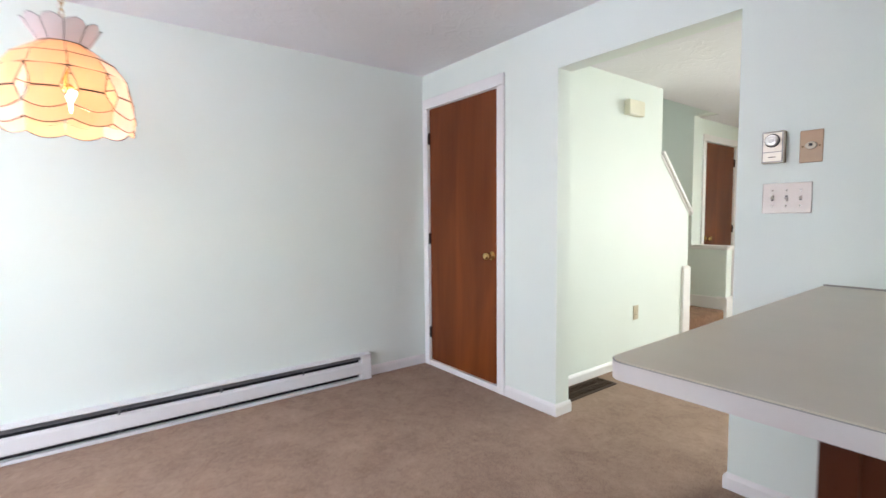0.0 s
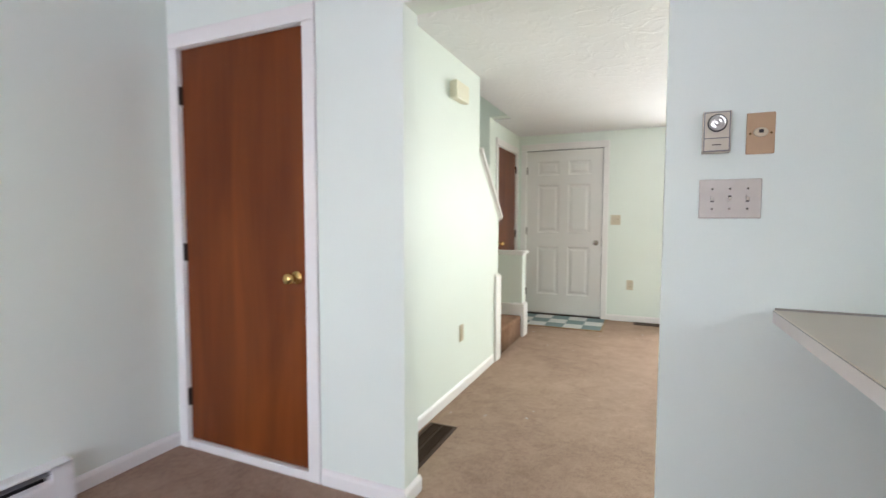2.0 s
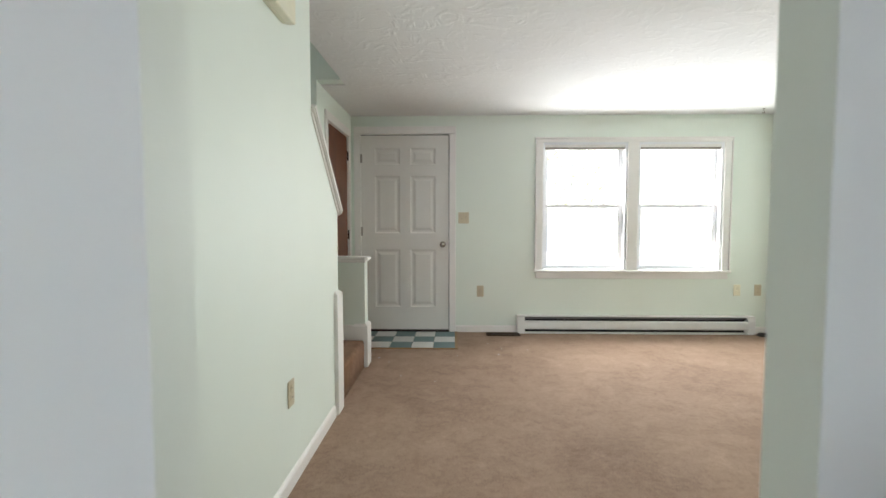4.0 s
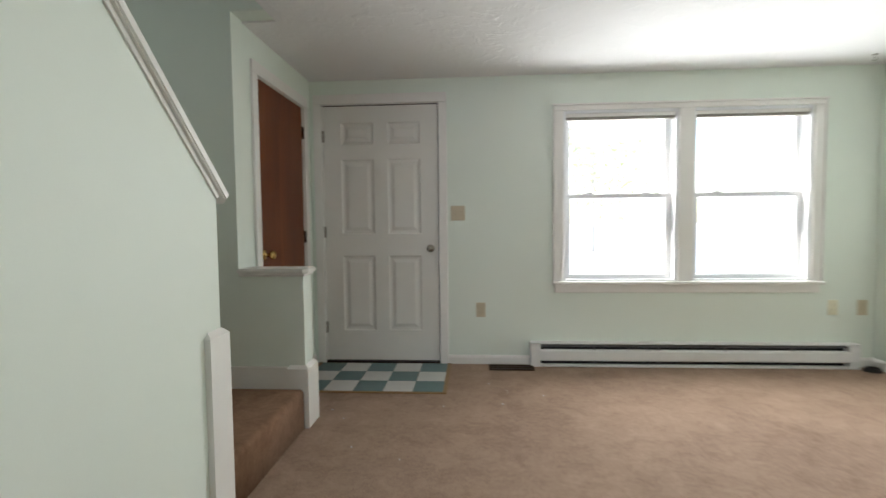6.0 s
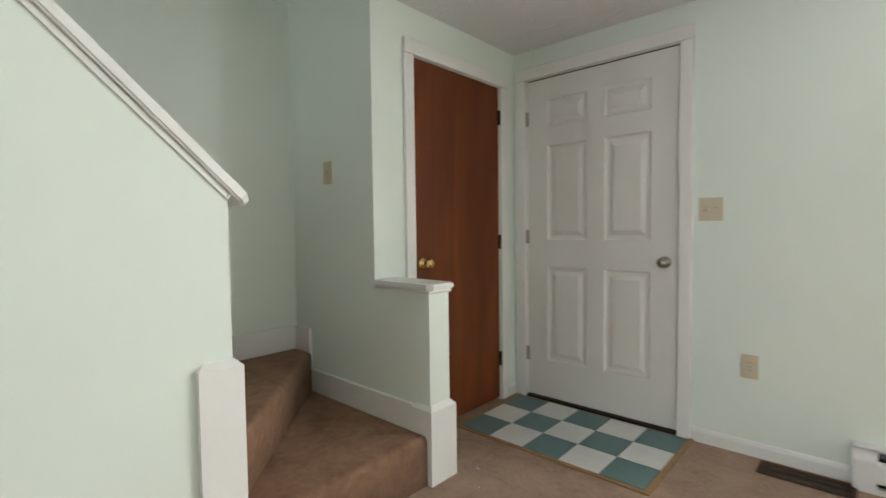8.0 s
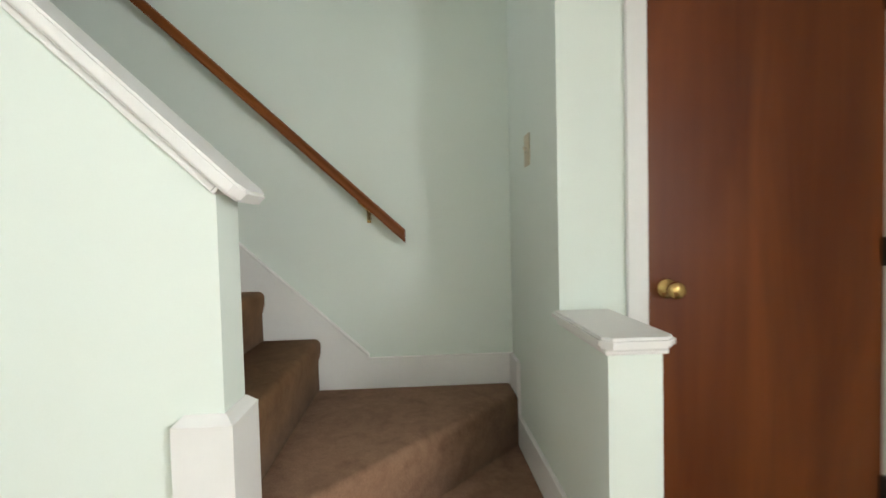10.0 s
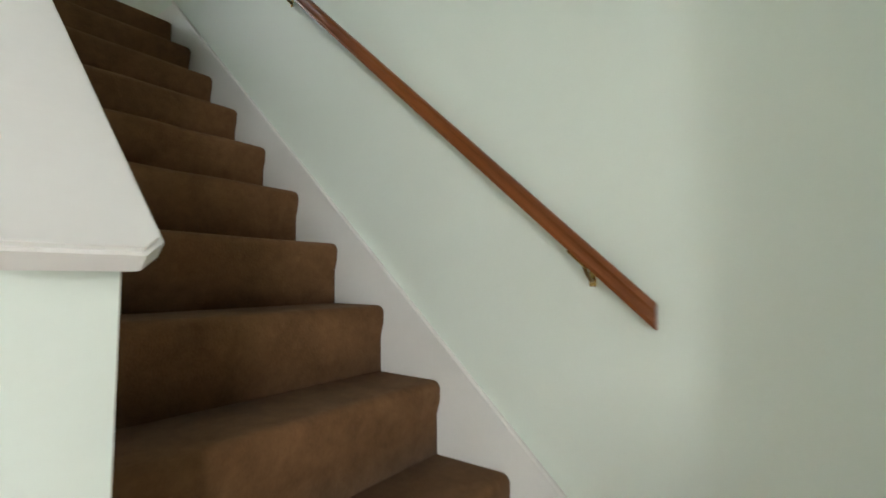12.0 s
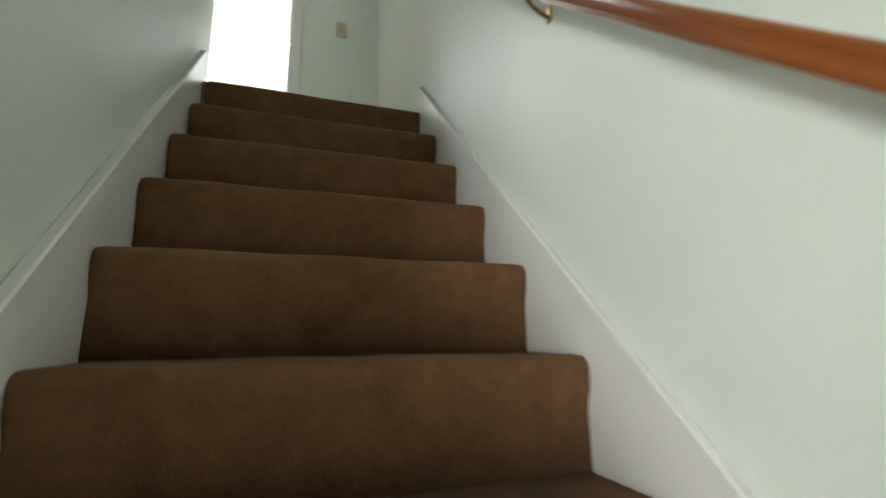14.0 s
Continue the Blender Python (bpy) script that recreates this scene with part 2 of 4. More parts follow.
TAN = material("tan_plastic", (0.50, 0.335, 0.20), 0.4, 0, 0.05, 30, 200, 0.02, 0.0004)
IVORY = material("ivory_plastic", (0.58, 0.51, 0.36), 0.4, 0, 0.04, 30, 200, 0.02, 0.0004)
CREAM = material("cream_plastic", (0.80, 0.77, 0.60), 0.4, 0, 0.04, 30, 200, 0.02, 0.0004)
DARK = material("dark_plastic", (0.03, 0.025, 0.022), 0.4, 0, 0.1, 30, 200, 0)
TEAL = material("teal_tile", (0.105, 0.19, 0.195), 0.4, 0, 0.10, 14, 120, 0.05, 0.0006)
PALE = material("white_tile", (0.66, 0.66, 0.64), 0.4, 0, 0.07, 14, 120, 0.05, 0.0006)
OAKSTRIP = material("ochre_wood_strip", (0.30, 0.165, 0.06), 0.5, 0, 0.2, 20, 140, 0.1, 0.001)
GREY = material("grey_blind", (0.34, 0.315, 0.275), 0.5, 0, 0.08, 20, 200, 0.05, 0.0005)
VINYL = material("white_vinyl", (0.80, 0.81, 0.83), 0.35, 0, 0.02, 10, 90, 0.03, 0.0005)
REGISTER = material("brown_register", (0.060, 0.034, 0.020), 0.65, 0, 0.12, 40, 260, 0.05, 0.0005, 0.2)
SNOW = material("snow", (0.86, 0.88, 0.92), 0.8, 0, 0.05, 1.2, 8, 0.5, 0.03)
SIDING = material("outer_wall", (0.62, 0.60, 0.56), 0.7, 0, 0.06, 3, 60, 0.1, 0.002)
GLASS = glass_material("window_glass")
SHELL_O = shell_material("amber_shell", (0.95, 0.69, 0.48))
SHELL_P = shell_material("pink_shell", (0.95, 0.78, 0.70))
SHELL_W = shell_material("white_shell", (0.84, 0.79, 0.78))
CHAMPAGNE = material("champagne_metal", (0.58, 0.52, 0.42), 0.38, 0.5, 0.06, 25, 260, 0.04, 0.0004)
DIAL = material("bright_spun_metal", (0.60, 0.58, 0.54), 0.28, 1.0, 0.08, 60, 300, 0.05, 0.0004)
BULB = glow_material("lit_bulb", (1.0, 0.78, 0.56), 4.0)


# ---- building helpers ----
def mesh_object(name, bm, mat, parent=None, smooth=False):
    bmesh.ops.recalc_face_normals(bm, faces=bm.faces[:])
    me = bpy.data.meshes.new(name)
    bm.to_mesh(me)
    bm.free()
    if mat:
        me.materials.append(mat)
    if smooth:
        for p in me.polygons:
            p.use_smooth = True
    ob = new(name, me)
    if parent:
        ob.parent = parent
    return ob


def part(name, bm, mat, parent, label="", smooth=False):
    ob = mesh_object(name, bm, mat, parent, smooth)
    if label:
        ob["label"] = label
    return ob


def thing(name, m, label, category, group="", kind=""):
    ob = new(name)
    ob.empty_display_size = 0.1
    ob.matrix_world = m
    return tagged(ob, label, category, group, kind)


def add_box(bm, lo, hi, bevel=0.0, seg=2):
    c = [(a + b) / 2 for a, b in zip(lo, hi)]
    s = [abs(b - a) for a, b in zip(lo, hi)]
    made = bmesh.ops.create_cube(bm, size=1.0, matrix=Matrix.Translation(c) @ Matrix.Diagonal((*s, 1)))
    if bevel:
        es = list({e for v in made["verts"] for e in v.link_edges})
        bmesh.ops.bevel(bm, geom=es, offset=bevel, segments=seg, affect="EDGES", profile=0.5)
    return bm


def box(lo, hi, bevel=0.0, seg=2):
    return add_box(bmesh.new(), lo, hi, bevel, seg)


def prism(points, axis, a, b, bevel=0.0, seg=2):
    """A polygon in the two other axes, drawn out along one axis from a to b."""
    bm = bmesh.new()
    order = {"x": lambda p, h: (h, p[0], p[1]), "y": lambda p, h: (p[0], h, p[1]), "z": lambda p, h: (p[0], p[1], h)}[axis]
    lo = [bm.verts.new(order(p, a)) for p in points]
    hi = [bm.verts.new(order(p, b)) for p in points]
    bm.faces.new(lo)
    bm.faces.new(hi)
    for i in range(len(points)):
        j = (i + 1) % len(points)
        bm.faces.new((lo[i], lo[j], hi[j], hi[i]))
    if bevel:
        bmesh.ops.recalc_face_normals(bm, faces=bm.faces[:])
        bmesh.ops.bevel(bm, geom=bm.edges[:], offset=bevel, segments=seg, affect="EDGES", profile=0.5)
    return bm


def lathe(profile, n=24, m=None):
    """Points (radius, height) turned about z."""
    bm = bmesh.new()
    rings = []
    for r, h in profile:
        if r < 1e-5:
            rings.append([bm.verts.new((0, 0, h))])
        else:
            rings.append([bm.verts.new((r * math.cos(6.28318 * k / n), r * math.sin(6.28318 * k / n), h)) for k in range(n)])
    for p, q in zip(rings, rings[1:]):
        for k in range(n):
            l = (k + 1) % n
            if len(p) == 1 and len(q) > 1:
                bm.faces.new((p[0], q[k], q[l]))
            elif len(q) == 1 and len(p) > 1:
                bm.faces.new((p[k], p[l], q[0]))
            elif len(p) > 1:
                bm.faces.new((p[k], p[l], q[l], q[k]))
    if m:
        bmesh.ops.transform(bm, matrix=m, verts=bm.verts[:])
    return bm


def tube(path, r, n=8, bm=None, closed=False):
    """A round bar along points."""
    bm = bm or bmesh.new()
    pts = [Vector(p) for p in path]
    rings = []
    for i, p in enumerate(pts):
        if closed:
            d = pts[(i + 1) % len(pts)] - pts[i - 1]
        else:
            d = pts[min(i + 1, len(pts) - 1)] - pts[max(i - 1, 0)]
        q = d.to_track_quat("Z", "Y")
        rings.append([bm.verts.new(p + q @ Vector((r * math.cos(6.28318 * k / n), r * math.sin(6.28318 * k / n), 0))) for k in range(n)])
    pairs = list(zip(rings, rings[1:])) + ([(rings[-1], rings[0])] if closed else [])
    for p, q in pairs:
        for k in range(n):
            l = (k + 1) % n
            bm.faces.new((p[k], p[l], q[l], q[k]))
    if not closed:
        bm.faces.new(rings[0])
        bm.faces.new(rings[-1])
    return bm


def panel_wall(name, axis, a, b, u0, u1, z0, z1, holes=(), mat=None, label=""):
    """A wall between the planes a and b across one axis, with openings (u0, u1, z0, z1) through it."""
    us = sorted({u0, u1, *[h[0] for h in holes], *[h[1] for h in holes]})
    zs = sorted({z0, z1, *[h[2] for h in holes], *[h[3] for h in holes]})
    solid = {}
    for i in range(len(us) - 1):
        for j in range(len(zs) - 1):
            cu, cz = (us[i] + us[i + 1]) / 2, (zs[j] + zs[j + 1]) / 2
            solid[i, j] = not any(h[0] < cu < h[1] and h[2] < cz < h[3] for h in holes)
    bm = bmesh.new()
    place = (lambda u, z, d: (d, u, z)) if axis == "x" else (lambda u, z, d: (u, d, z))
    made = {}

    def v(i, j, d):
        if (i, j, d) not in made:
            made[i, j, d] = bm.verts.new(place(us[i], zs[j], d))
        return made[i, j, d]

    for (i, j), full in solid.items():
        if not full:
            continue
        for d in (a, b):
            bm.faces.new((v(i, j, d), v(i + 1, j, d), v(i + 1, j + 1, d), v(i, j + 1, d)))
        for di, dj, p, q in ((-1, 0, (i, j), (i, j + 1)), (1, 0, (i + 1, j), (i + 1, j + 1)), (0, -1, (i, j), (i + 1, j)), (0, 1, (i, j + 1), (i + 1, j + 1))):
            if not solid.get((i + di, j + dj), False):
                bm.faces.new((v(*p, a), v(*q, a), v(*q, b), v(*p, b)))
    ob = mesh_object(name, bm, mat or WALL)
    return tagged(ob, label or "pale mint green painted plaster wall", "wall", kind="structure")


def setting(name, bm, mat, label, category, smooth=False):
    return tagged(mesh_object(name, bm, mat, None, smooth), label, category, kind="structure")


# ---- large structure ----
# floors
setting("floor", box((PX, BY, -0.15), (EX, FW, 0.0)), CARPET, "brown cut-pile carpet with worn brushed patches", "floor")
# ceilings
KYF = 3.950                   # where the full-height stair wall ends
cb = bmesh.new()
add_box(cb, (PX, BY, DZ), (EX, 2.29, 2.54))
add_box(cb, (SX + 0.002, 2.29, CZ), (EX, KYF, 2.54))
add_box(cb, (-1.645, KYF, CZ), (EX, LW + 0.125, 2.54))
add_box(cb, (CX - 0.11, LW + 0.125, CZ), (EX, FW, 2.54))
setting("ceiling", cb, CEIL, "white stippled plaster ceiling", "ceiling")
setting("ceiling_upper", box((PX, -1.6, UC), (EX, LW + 0.1, UC + 0.15)), CEIL, "white plaster ceiling above the stairs", "ceiling")
# walls
OPL, OPR, OPZ = -1.209, -0.270, 2.027
D1 = (-2.475, -1.695, 0.0, 2.03)
panel_wall("wall_party", "x", PX - 0.2, PX, BY - 0.15, FW + 0.15, -0.15, UC)
panel_wall("wall_dining_front", "y", DW, DB, PX, EX, 0, 2.35, [(OPL, OPR, 0, OPZ), D1])
FD = (-1.745, -0.827, 0.0, 2.045)
WINS = [(0.128, 0.984, 0.645, 1.955), (1.092, 1.948, 0.645, 1.955)]
panel_wall("wall_front", "y", FW, FW + 0.16, PX, EX + 0.15, -0.3, UC, [FD, *WINS])
# unseen opening, made up to hold the kitchen fill lamp
FILLWIN = (-1.5, -0.3, 1.02, 1.98)
panel_wall("wall_right", "x", EX, EX + 0.15, BY - 0.15, FW, -0.3, UC, [FILLWIN])
SLIDER = (-1.97, -0.43, 0.05, 2.05)
# unseen partition, added only to keep slider light off the thermostat wall
panel_wall("wall_light_block", "x", -0.5, -0.4, BY, -0.65, 0, DZ)
panel_wall("wall_back", "y", BY - 0.15, BY, PX, EX, -0.3, CZ + 0.2, [SLIDER])
CD = (5.545, 6.308, 0.0, 1.992)
panel_wall("wall_closet", "x", CX - 0.11, CX, LW + 0.125, FW, 0, CZ + 0.01, [CD])
HWZ = 0.845
panel_wall("wall_stair_foot", "y", LW, LW + 0.125, PX, HX, 0, UC, [(CX, HX, HWZ, CZ + 0.01)], None,
           "mint green wall at the stair foot with a low half wall")
panel_wall("wall_well_upper", "x", -1.648, HX - 0.003, KYF, LW, CZ + 0.012, UC)
# stair wall: full height, then a sloping knee wall
SL = RISE / RUN
KY0, KY1, KZ1 = KYF, 4.441, 1.223
KS = 0.955                    # slope of the knee wall
KZ0 = KZ1 + (KY1 - KY0) * KS
setting("wall_stair", prism([(DB, 0), (KY1, 0), (KY1, KZ1), (KY0, KZ0), (KY0, UC), (2.09, UC), (2.09, 2.56), (DB, 2.56)], "x", SX, HX), WALL,
        "pale mint green stair wall with a sloping top", "wall")
# upper hall
UD = (-1.95, -1.2, UZ, UZ + 2.03)
setting("floor_upper", box((PX, -1.6, UZ - 0.3), (EX, 2.30, UZ)), CARPET, "brown carpet of the upper hall", "floor")
panel_wall("wall_upper_hall", "y", UY - 0.11, UY, PX, EX, UZ, UC, [UD])
panel_wall("wall_upper_end", "x", 0.6, 0.7, UY, 2.3, UZ, UC)
panel_wall("wall_upper_side", "y", 2.3, 2.4, HX, 0.7, UZ, UC)
BW = (-2.05, -0.95, UZ + 0.75, UZ + 2.12)
panel_wall("wall_bedroom", "y", -0.62, -0.5, PX, EX, UZ, UC, [BW])
# outer ground
setting("ground", box((-400, FW + 0.16, -0.75), (400, 900, -0.35)), SNOW, "snow covered ground in front of the house", "ground")
setting("ground_back", box((-400, -900, -0.75), (400, BY - 0.15, -0.35)), SNOW, "snow covered ground behind the house", "ground")

# ---- skirting, casings and caps ----
BASE_PROFILE = [(0, 0), (0.013, 0), (0.013, 0.052), (0.009, 0.062), (0.004, 0.069), (0, 0.071)]


def baseboard(x0, y0, x1, y1, label="white painted baseboard"):
    """Skirting along a wall; the wall is on the left hand when walking from the first end to the second."""
    a, b = Vector((x0, y0, 0)), Vector((x1, y1, 0))
    d = (b - a)
    m = Matrix.Translation(a) @ Matrix.Rotation(math.atan2(d.y, d.x), 4, "Z")
    bm = prism([(-p, q) for p, q in BASE_PROFILE], "x", 0, d.length)
    bmesh.ops.transform(bm, matrix=m, verts=bm.verts[:])
    setting("baseboard", bm, TRIM, label, "baseboard")


baseboard(PX, BY, PX, -1.35)
baseboard(PX, 1.735, PX, DW)
baseboard(-1.625, DW, OPL, DW)
baseboard(OPL, DW - 0.014, OPL, DB + 0.014)
baseboard(OPR, DB + 0.014, OPR, DW - 0.014)
baseboard(OPR, DW, 0.36, DW)
baseboard(OPL, DB, SX + 0.1, DB)
baseboard(HX, DB, HX, 4.31)
baseboard(-0.765, FW, -0.13, FW)
baseboard(2.285, FW, EX, FW)
baseboard(EX, FW, EX, DB)
baseboard(EX, DB, OPR, DB)
baseboard(CX, LW + 0.125, CX, 5.488)
baseboard(CX, 6.385, CX, FW)

# plinth boards that wrap the wall ends beside the first step
def plinth(lo, hi, ch=0.02):
    bm = box(lo, hi)
    top = [e for e in bm.edges if all(abs(v.co.z - hi[2]) < 1e-5 for v in e.verts)]
    bmesh.ops.bevel(bm, geom=top, offset=ch, segments=1, affect="EDGES")
    return bm


setting("stair_plinth", plinth((SX - 0.018, 4.337, 0), (HX + 0.022, KY1 + 0.024, 0.735)), TRIM, "tall white plinth board on the stair wall end", "trim")
setting("half_wall_plinth", plinth((HX - 0.10, LW - 0.018, 0), (HX + 0.022, LW + 0.145, 0.345)), TRIM, "white plinth board on the half wall end", "trim")
# skirting of the winder steps
setting("winder_skirting", box((-2.41, LW - 0.016, 0.15), (HX - 0.098, LW, 0.335), 0.003), TRIM, "white skirting above the first step", "trim")
setting("landing_skirting", box((PX + 0.002, LW - 0.017, 0.30), (-2.395, LW - 0.001, 0.562), 0.003), TRIM, "white skirting above the winder step", "trim")
sy0, sz0 = 4.635, 0.562
setting("stair_stringer", prism([(LW - 0.018, 0.2), (LW - 0.018, sz0), (sy0, sz0), (2.317, sz0 + (sy0 - 2.317) * SL), (2.317, 2.3), (4.45, 0.2)], "x", PX, PX + 0.016, 0.002, 1),
        TRIM, "white painted skirt board climbing beside the stairs", "trim")
setting("stair_stringer_inner", prism([(4.334, 0.60), (4.334, sz0 + (sy0 - 4.334) * SL), (2.317, sz0 + (sy0 - 2.317) * SL), (2.317, 2.3)], "x", SX - 0.020, SX, 0.002, 1),
        TRIM, "white painted skirt board climbing beside the stairs", "trim")
for bx0, bx1 in ((PX + 0.0005, PX + 0.021), (SX - 0.025, SX - 0.0005)):
    y_lo = sy0 if bx0 < -2 else 4.334
    z_lo = sz0 + (sy0 - y_lo) * SL
    setting("stringer_bead", prism([(y_lo, z_lo), (2.317, sz0 + (sy0 - 2.317) * SL), (2.317, sz0 + (sy0 - 2.317) * SL + 0.018), (y_lo, z_lo + 0.018)], "x", bx0, bx1, 0.004, 1), TRIM,
            "white rounded bead along the skirt board", "trim")
setting("upper_skirting", box((PX, UY, UZ), (PX + 0.014, 2.317, UZ + 0.11), 0.003), TRIM, "white skirting of the upper hall", "trim")


def cap_board(outline, z0, z1, name, label):
    bm = prism(outline, "z", z0, z1)
    es = [e for e in bm.edges if abs(e.verts[0].co.z - e.verts[1].co.z) < 1e-6]
    bmesh.ops.bevel(bm, geom=es, offset=0.007, segments=2, affect="EDGES")
    return setting(name, bm, TRIM, label, "trim")


c = 0.024
x0, x1, y0, y1 = CX + 0.001, HX + 0.030, LW - 0.024, LW + 0.152
cap_board([(x0, y0), (x1 - c, y0), (x1, y0 + c), (x1, y1 - c), (x1 - c, y1), (x0, y1)], HWZ, HWZ + 0.026, "half_wall_cap", "white painted cap board on the half wall")
setting("half_wall_moulding", box((CX + 0.002, LW - 0.010, HWZ - 0.016), (HX + 0.011, LW + 0.136, HWZ - 0.001), 0.006), TRIM, "small white moulding under the cap board", "trim")
# sloping cap: built flat along its own length, then tilted
ln = math.hypot(KY1 - KY0, KZ0 - KZ1) + 0.078
w = (HX - SX) / 2 + 0.024
bm = prism([(-w, 0.0), (-w, ln - c), (-w + c, ln), (w - c, ln), (w, ln - c), (w, 0.0)], "z", 0, 0.034)
es = [e for e in bm.edges if abs(e.verts[0].co.z - e.verts[1].co.z) < 1e-6]
bmesh.ops.bevel(bm, geom=es, offset=0.006, segments=2, affect="EDGES")
tilt = Matrix.Translation(((HX + SX) / 2, KY0 - 0.012, KZ0 + 0.012)) @ Matrix.Rotation(-math.atan(KS), 4, "X")
bmesh.ops.transform(bm, matrix=tilt, verts=bm.verts[:])
setting("stair_wall_cap", bm, TRIM, "sloping white cap board on the stair knee wall", "trim")
for sx in (HX, SX - 0.008):
    bm = box((sx, 0.005, -0.018), (sx + 0.008, ln - 0.072, -0.001), 0.002)
    bmesh.ops.transform(bm, matrix=Matrix.Translation((0, KY0, KZ0)) @ Matrix.Rotation(-math.atan(KS), 4, "X"), verts=bm.verts[:])
    setting("cap_moulding", bm, TRIM, "white moulding under the sloping cap board", "trim")


bm = box((SX - 0.008, ln - 0.0718, -0.018), (HX + 0.008, ln - 0.064, -0.001), 0.002)
bmesh.ops.transform(bm, matrix=Matrix.Translation((0, KY0, KZ0)) @ Matrix.Rotation(-math.atan(KS), 4, "X"), verts=bm.verts[:])
setting("cap_moulding", bm, TRIM, "white moulding under the end of the sloping cap", "trim")


# ---- stairs ----
stairs = thing("stairs", pose(0, 0, 0), "carpeted staircase with winder steps, worn brown pile", "stairs", kind="structure")


def rounded_slab(outline, z0, z1, r=0.028):
    """A carpet-wrapped step: soft upper edges."""
    bm = prism(outline, "z", z0, z1)
    bmesh.ops.recalc_face_normals(bm, faces=bm.faces[:])
    top = [e for e in bm.edges if all(abs(v.co.z - z1) < 1e-6 for v in e.verts)]
    bmesh.ops.bevel(bm, geom=top, offset=r, segments=5, affect="EDGES", profile=0.5)
    return bm


# lowest two steps use the pile colour with light painted in
part("step", rounded_slab([(-1.488, 4.472), (-1.488, LW - 0.003), (PX + 0.02, LW - 0.003), (PX + 0.02, 4.472)], 0.0, RISE), LITWORNPILE, stairs, "first carpeted step, worn pile, colour paler as if better lit", True)
part("winder_step", rounded_slab([(SX - 0.02, 4.39), (SX - 0.02, 4.53), (-2.385, 5.262), (PX + 0.017, 5.262), (PX + 0.017, 4.39)], RISE - 0.05, 2 * RISE), LITWORNPILE, stairs, "wedge-shaped winder step", True)
for n in range(3, 13):
    y = 4.426 - (n - 3) * RUN
    bm = bmesh.new()
    back = max(y - RUN - 0.06, 2.295)
    prof = [(back, n * RISE), (y - 0.028, n * RISE)] if n < 12 else [(2.301, n * RISE), (2.303, n * RISE)]
    q0 = 0.026 if n < 12 else 0.014
    prof += [(y - q0 + q0 * math.sin(a * math.pi / 12), n * RISE - q0 + q0 * math.cos(a * math.pi / 12)) for a in range(1, 7)]
    prof += [(y - 0.001, n * RISE - 0.06), (y - 0.012, n * RISE - 0.10), (y - 0.014, (n - 1) * RISE - 0.01), (back, (n - 1) * RISE - 0.01)]
    side = SX - 0.018 - 0.003 * max(0, n - 8)
    xs = [PX + 0.009, PX + 0.014, PX + 0.030] + [PX + 0.030 + (side - 0.021 - PX - 0.030) * k / 6 for k in range(1, 6)] + [side - 0.021, side - 0.005, side]
    pinch = {0: 0.014, 1: 0.004, len(xs) - 2: 0.004, len(xs) - 1: 0.014}
    rows = []
    rnd = random.Random(n)
    for k, xx in enumerate(xs):
        wob = rnd.uniform(-0.003, 0.003) if 2 < k < len(xs) - 3 else 0
        rows.append([bm.verts.new((xx, py - (pinch.get(k, 0) + wob if 1 <= q <= 9 else 0), pz - (pinch.get(k, 0) * 0.6 + wob * 0.6 if q <= 7 else 0))) for q, (py, pz) in enumerate(prof)])
    for p, q in zip(rows, rows[1:]):
        for k in range(len(prof)):
            l = (k + 1) % len(prof)
            bm.faces.new((p[k], p[l], q[l], q[k]))
    bm.faces.new(rows[0])
    bm.faces.new(rows[-1])
    st = part("step", bm, SHADEDSTAIRCARPET, stairs, "", True)
    st.location.z = 0.006 if n < 12 else 0.0


# ---- doors ----
def casing(root, w, h, cw=0.065, t=0.018, left=None):
    """Door casing round an opening w by h in the plane y = 0 of the door, facing -y."""
    lw = cw if left is None else left
    for name, lo, hi in (("casing_side", (-lw, -t, 0), (0, 0.0, h)), ("casing_side", (w, -t, 0), (w + cw, 0.0, h)), ("casing_head", (-lw, -t - 0.001, h), (w + cw, 0.0, h + cw + 0.01))):
        part(name, box(lo, hi, 0.005, 2), TRIM, root, "white painted door casing")


def knob(root, x, z, mat, label, y=0.0):
    bm = lathe([(0, 0), (0.031, 0), (0.031, 0.004), (0.026, 0.009), (0.012, 0.011), (0.010, 0.030), (0.014, 0.036), (0.024, 0.043), (0.0275, 0.055), (0.024, 0.066), (0.014, 0.072), (0, 0.073)], 24,
               Matrix.Translation((x, y, z)) @ Matrix.Rotation(radians(90), 4, "X"))
    return part("knob", bm, mat, root, label, True)


def hinge(root, x, z, mat, y=-0.004):
    bm = tube([(x, y, z - 0.045), (x, y, z + 0.045)], 0.007, 10)
    add_box(bm, (x - 0.017, y + 0.001, z - 0.044), (x + 0.017, y + 0.0045, z + 0.044))
    return part("hinge", bm, mat, root, "worn metal hinge")


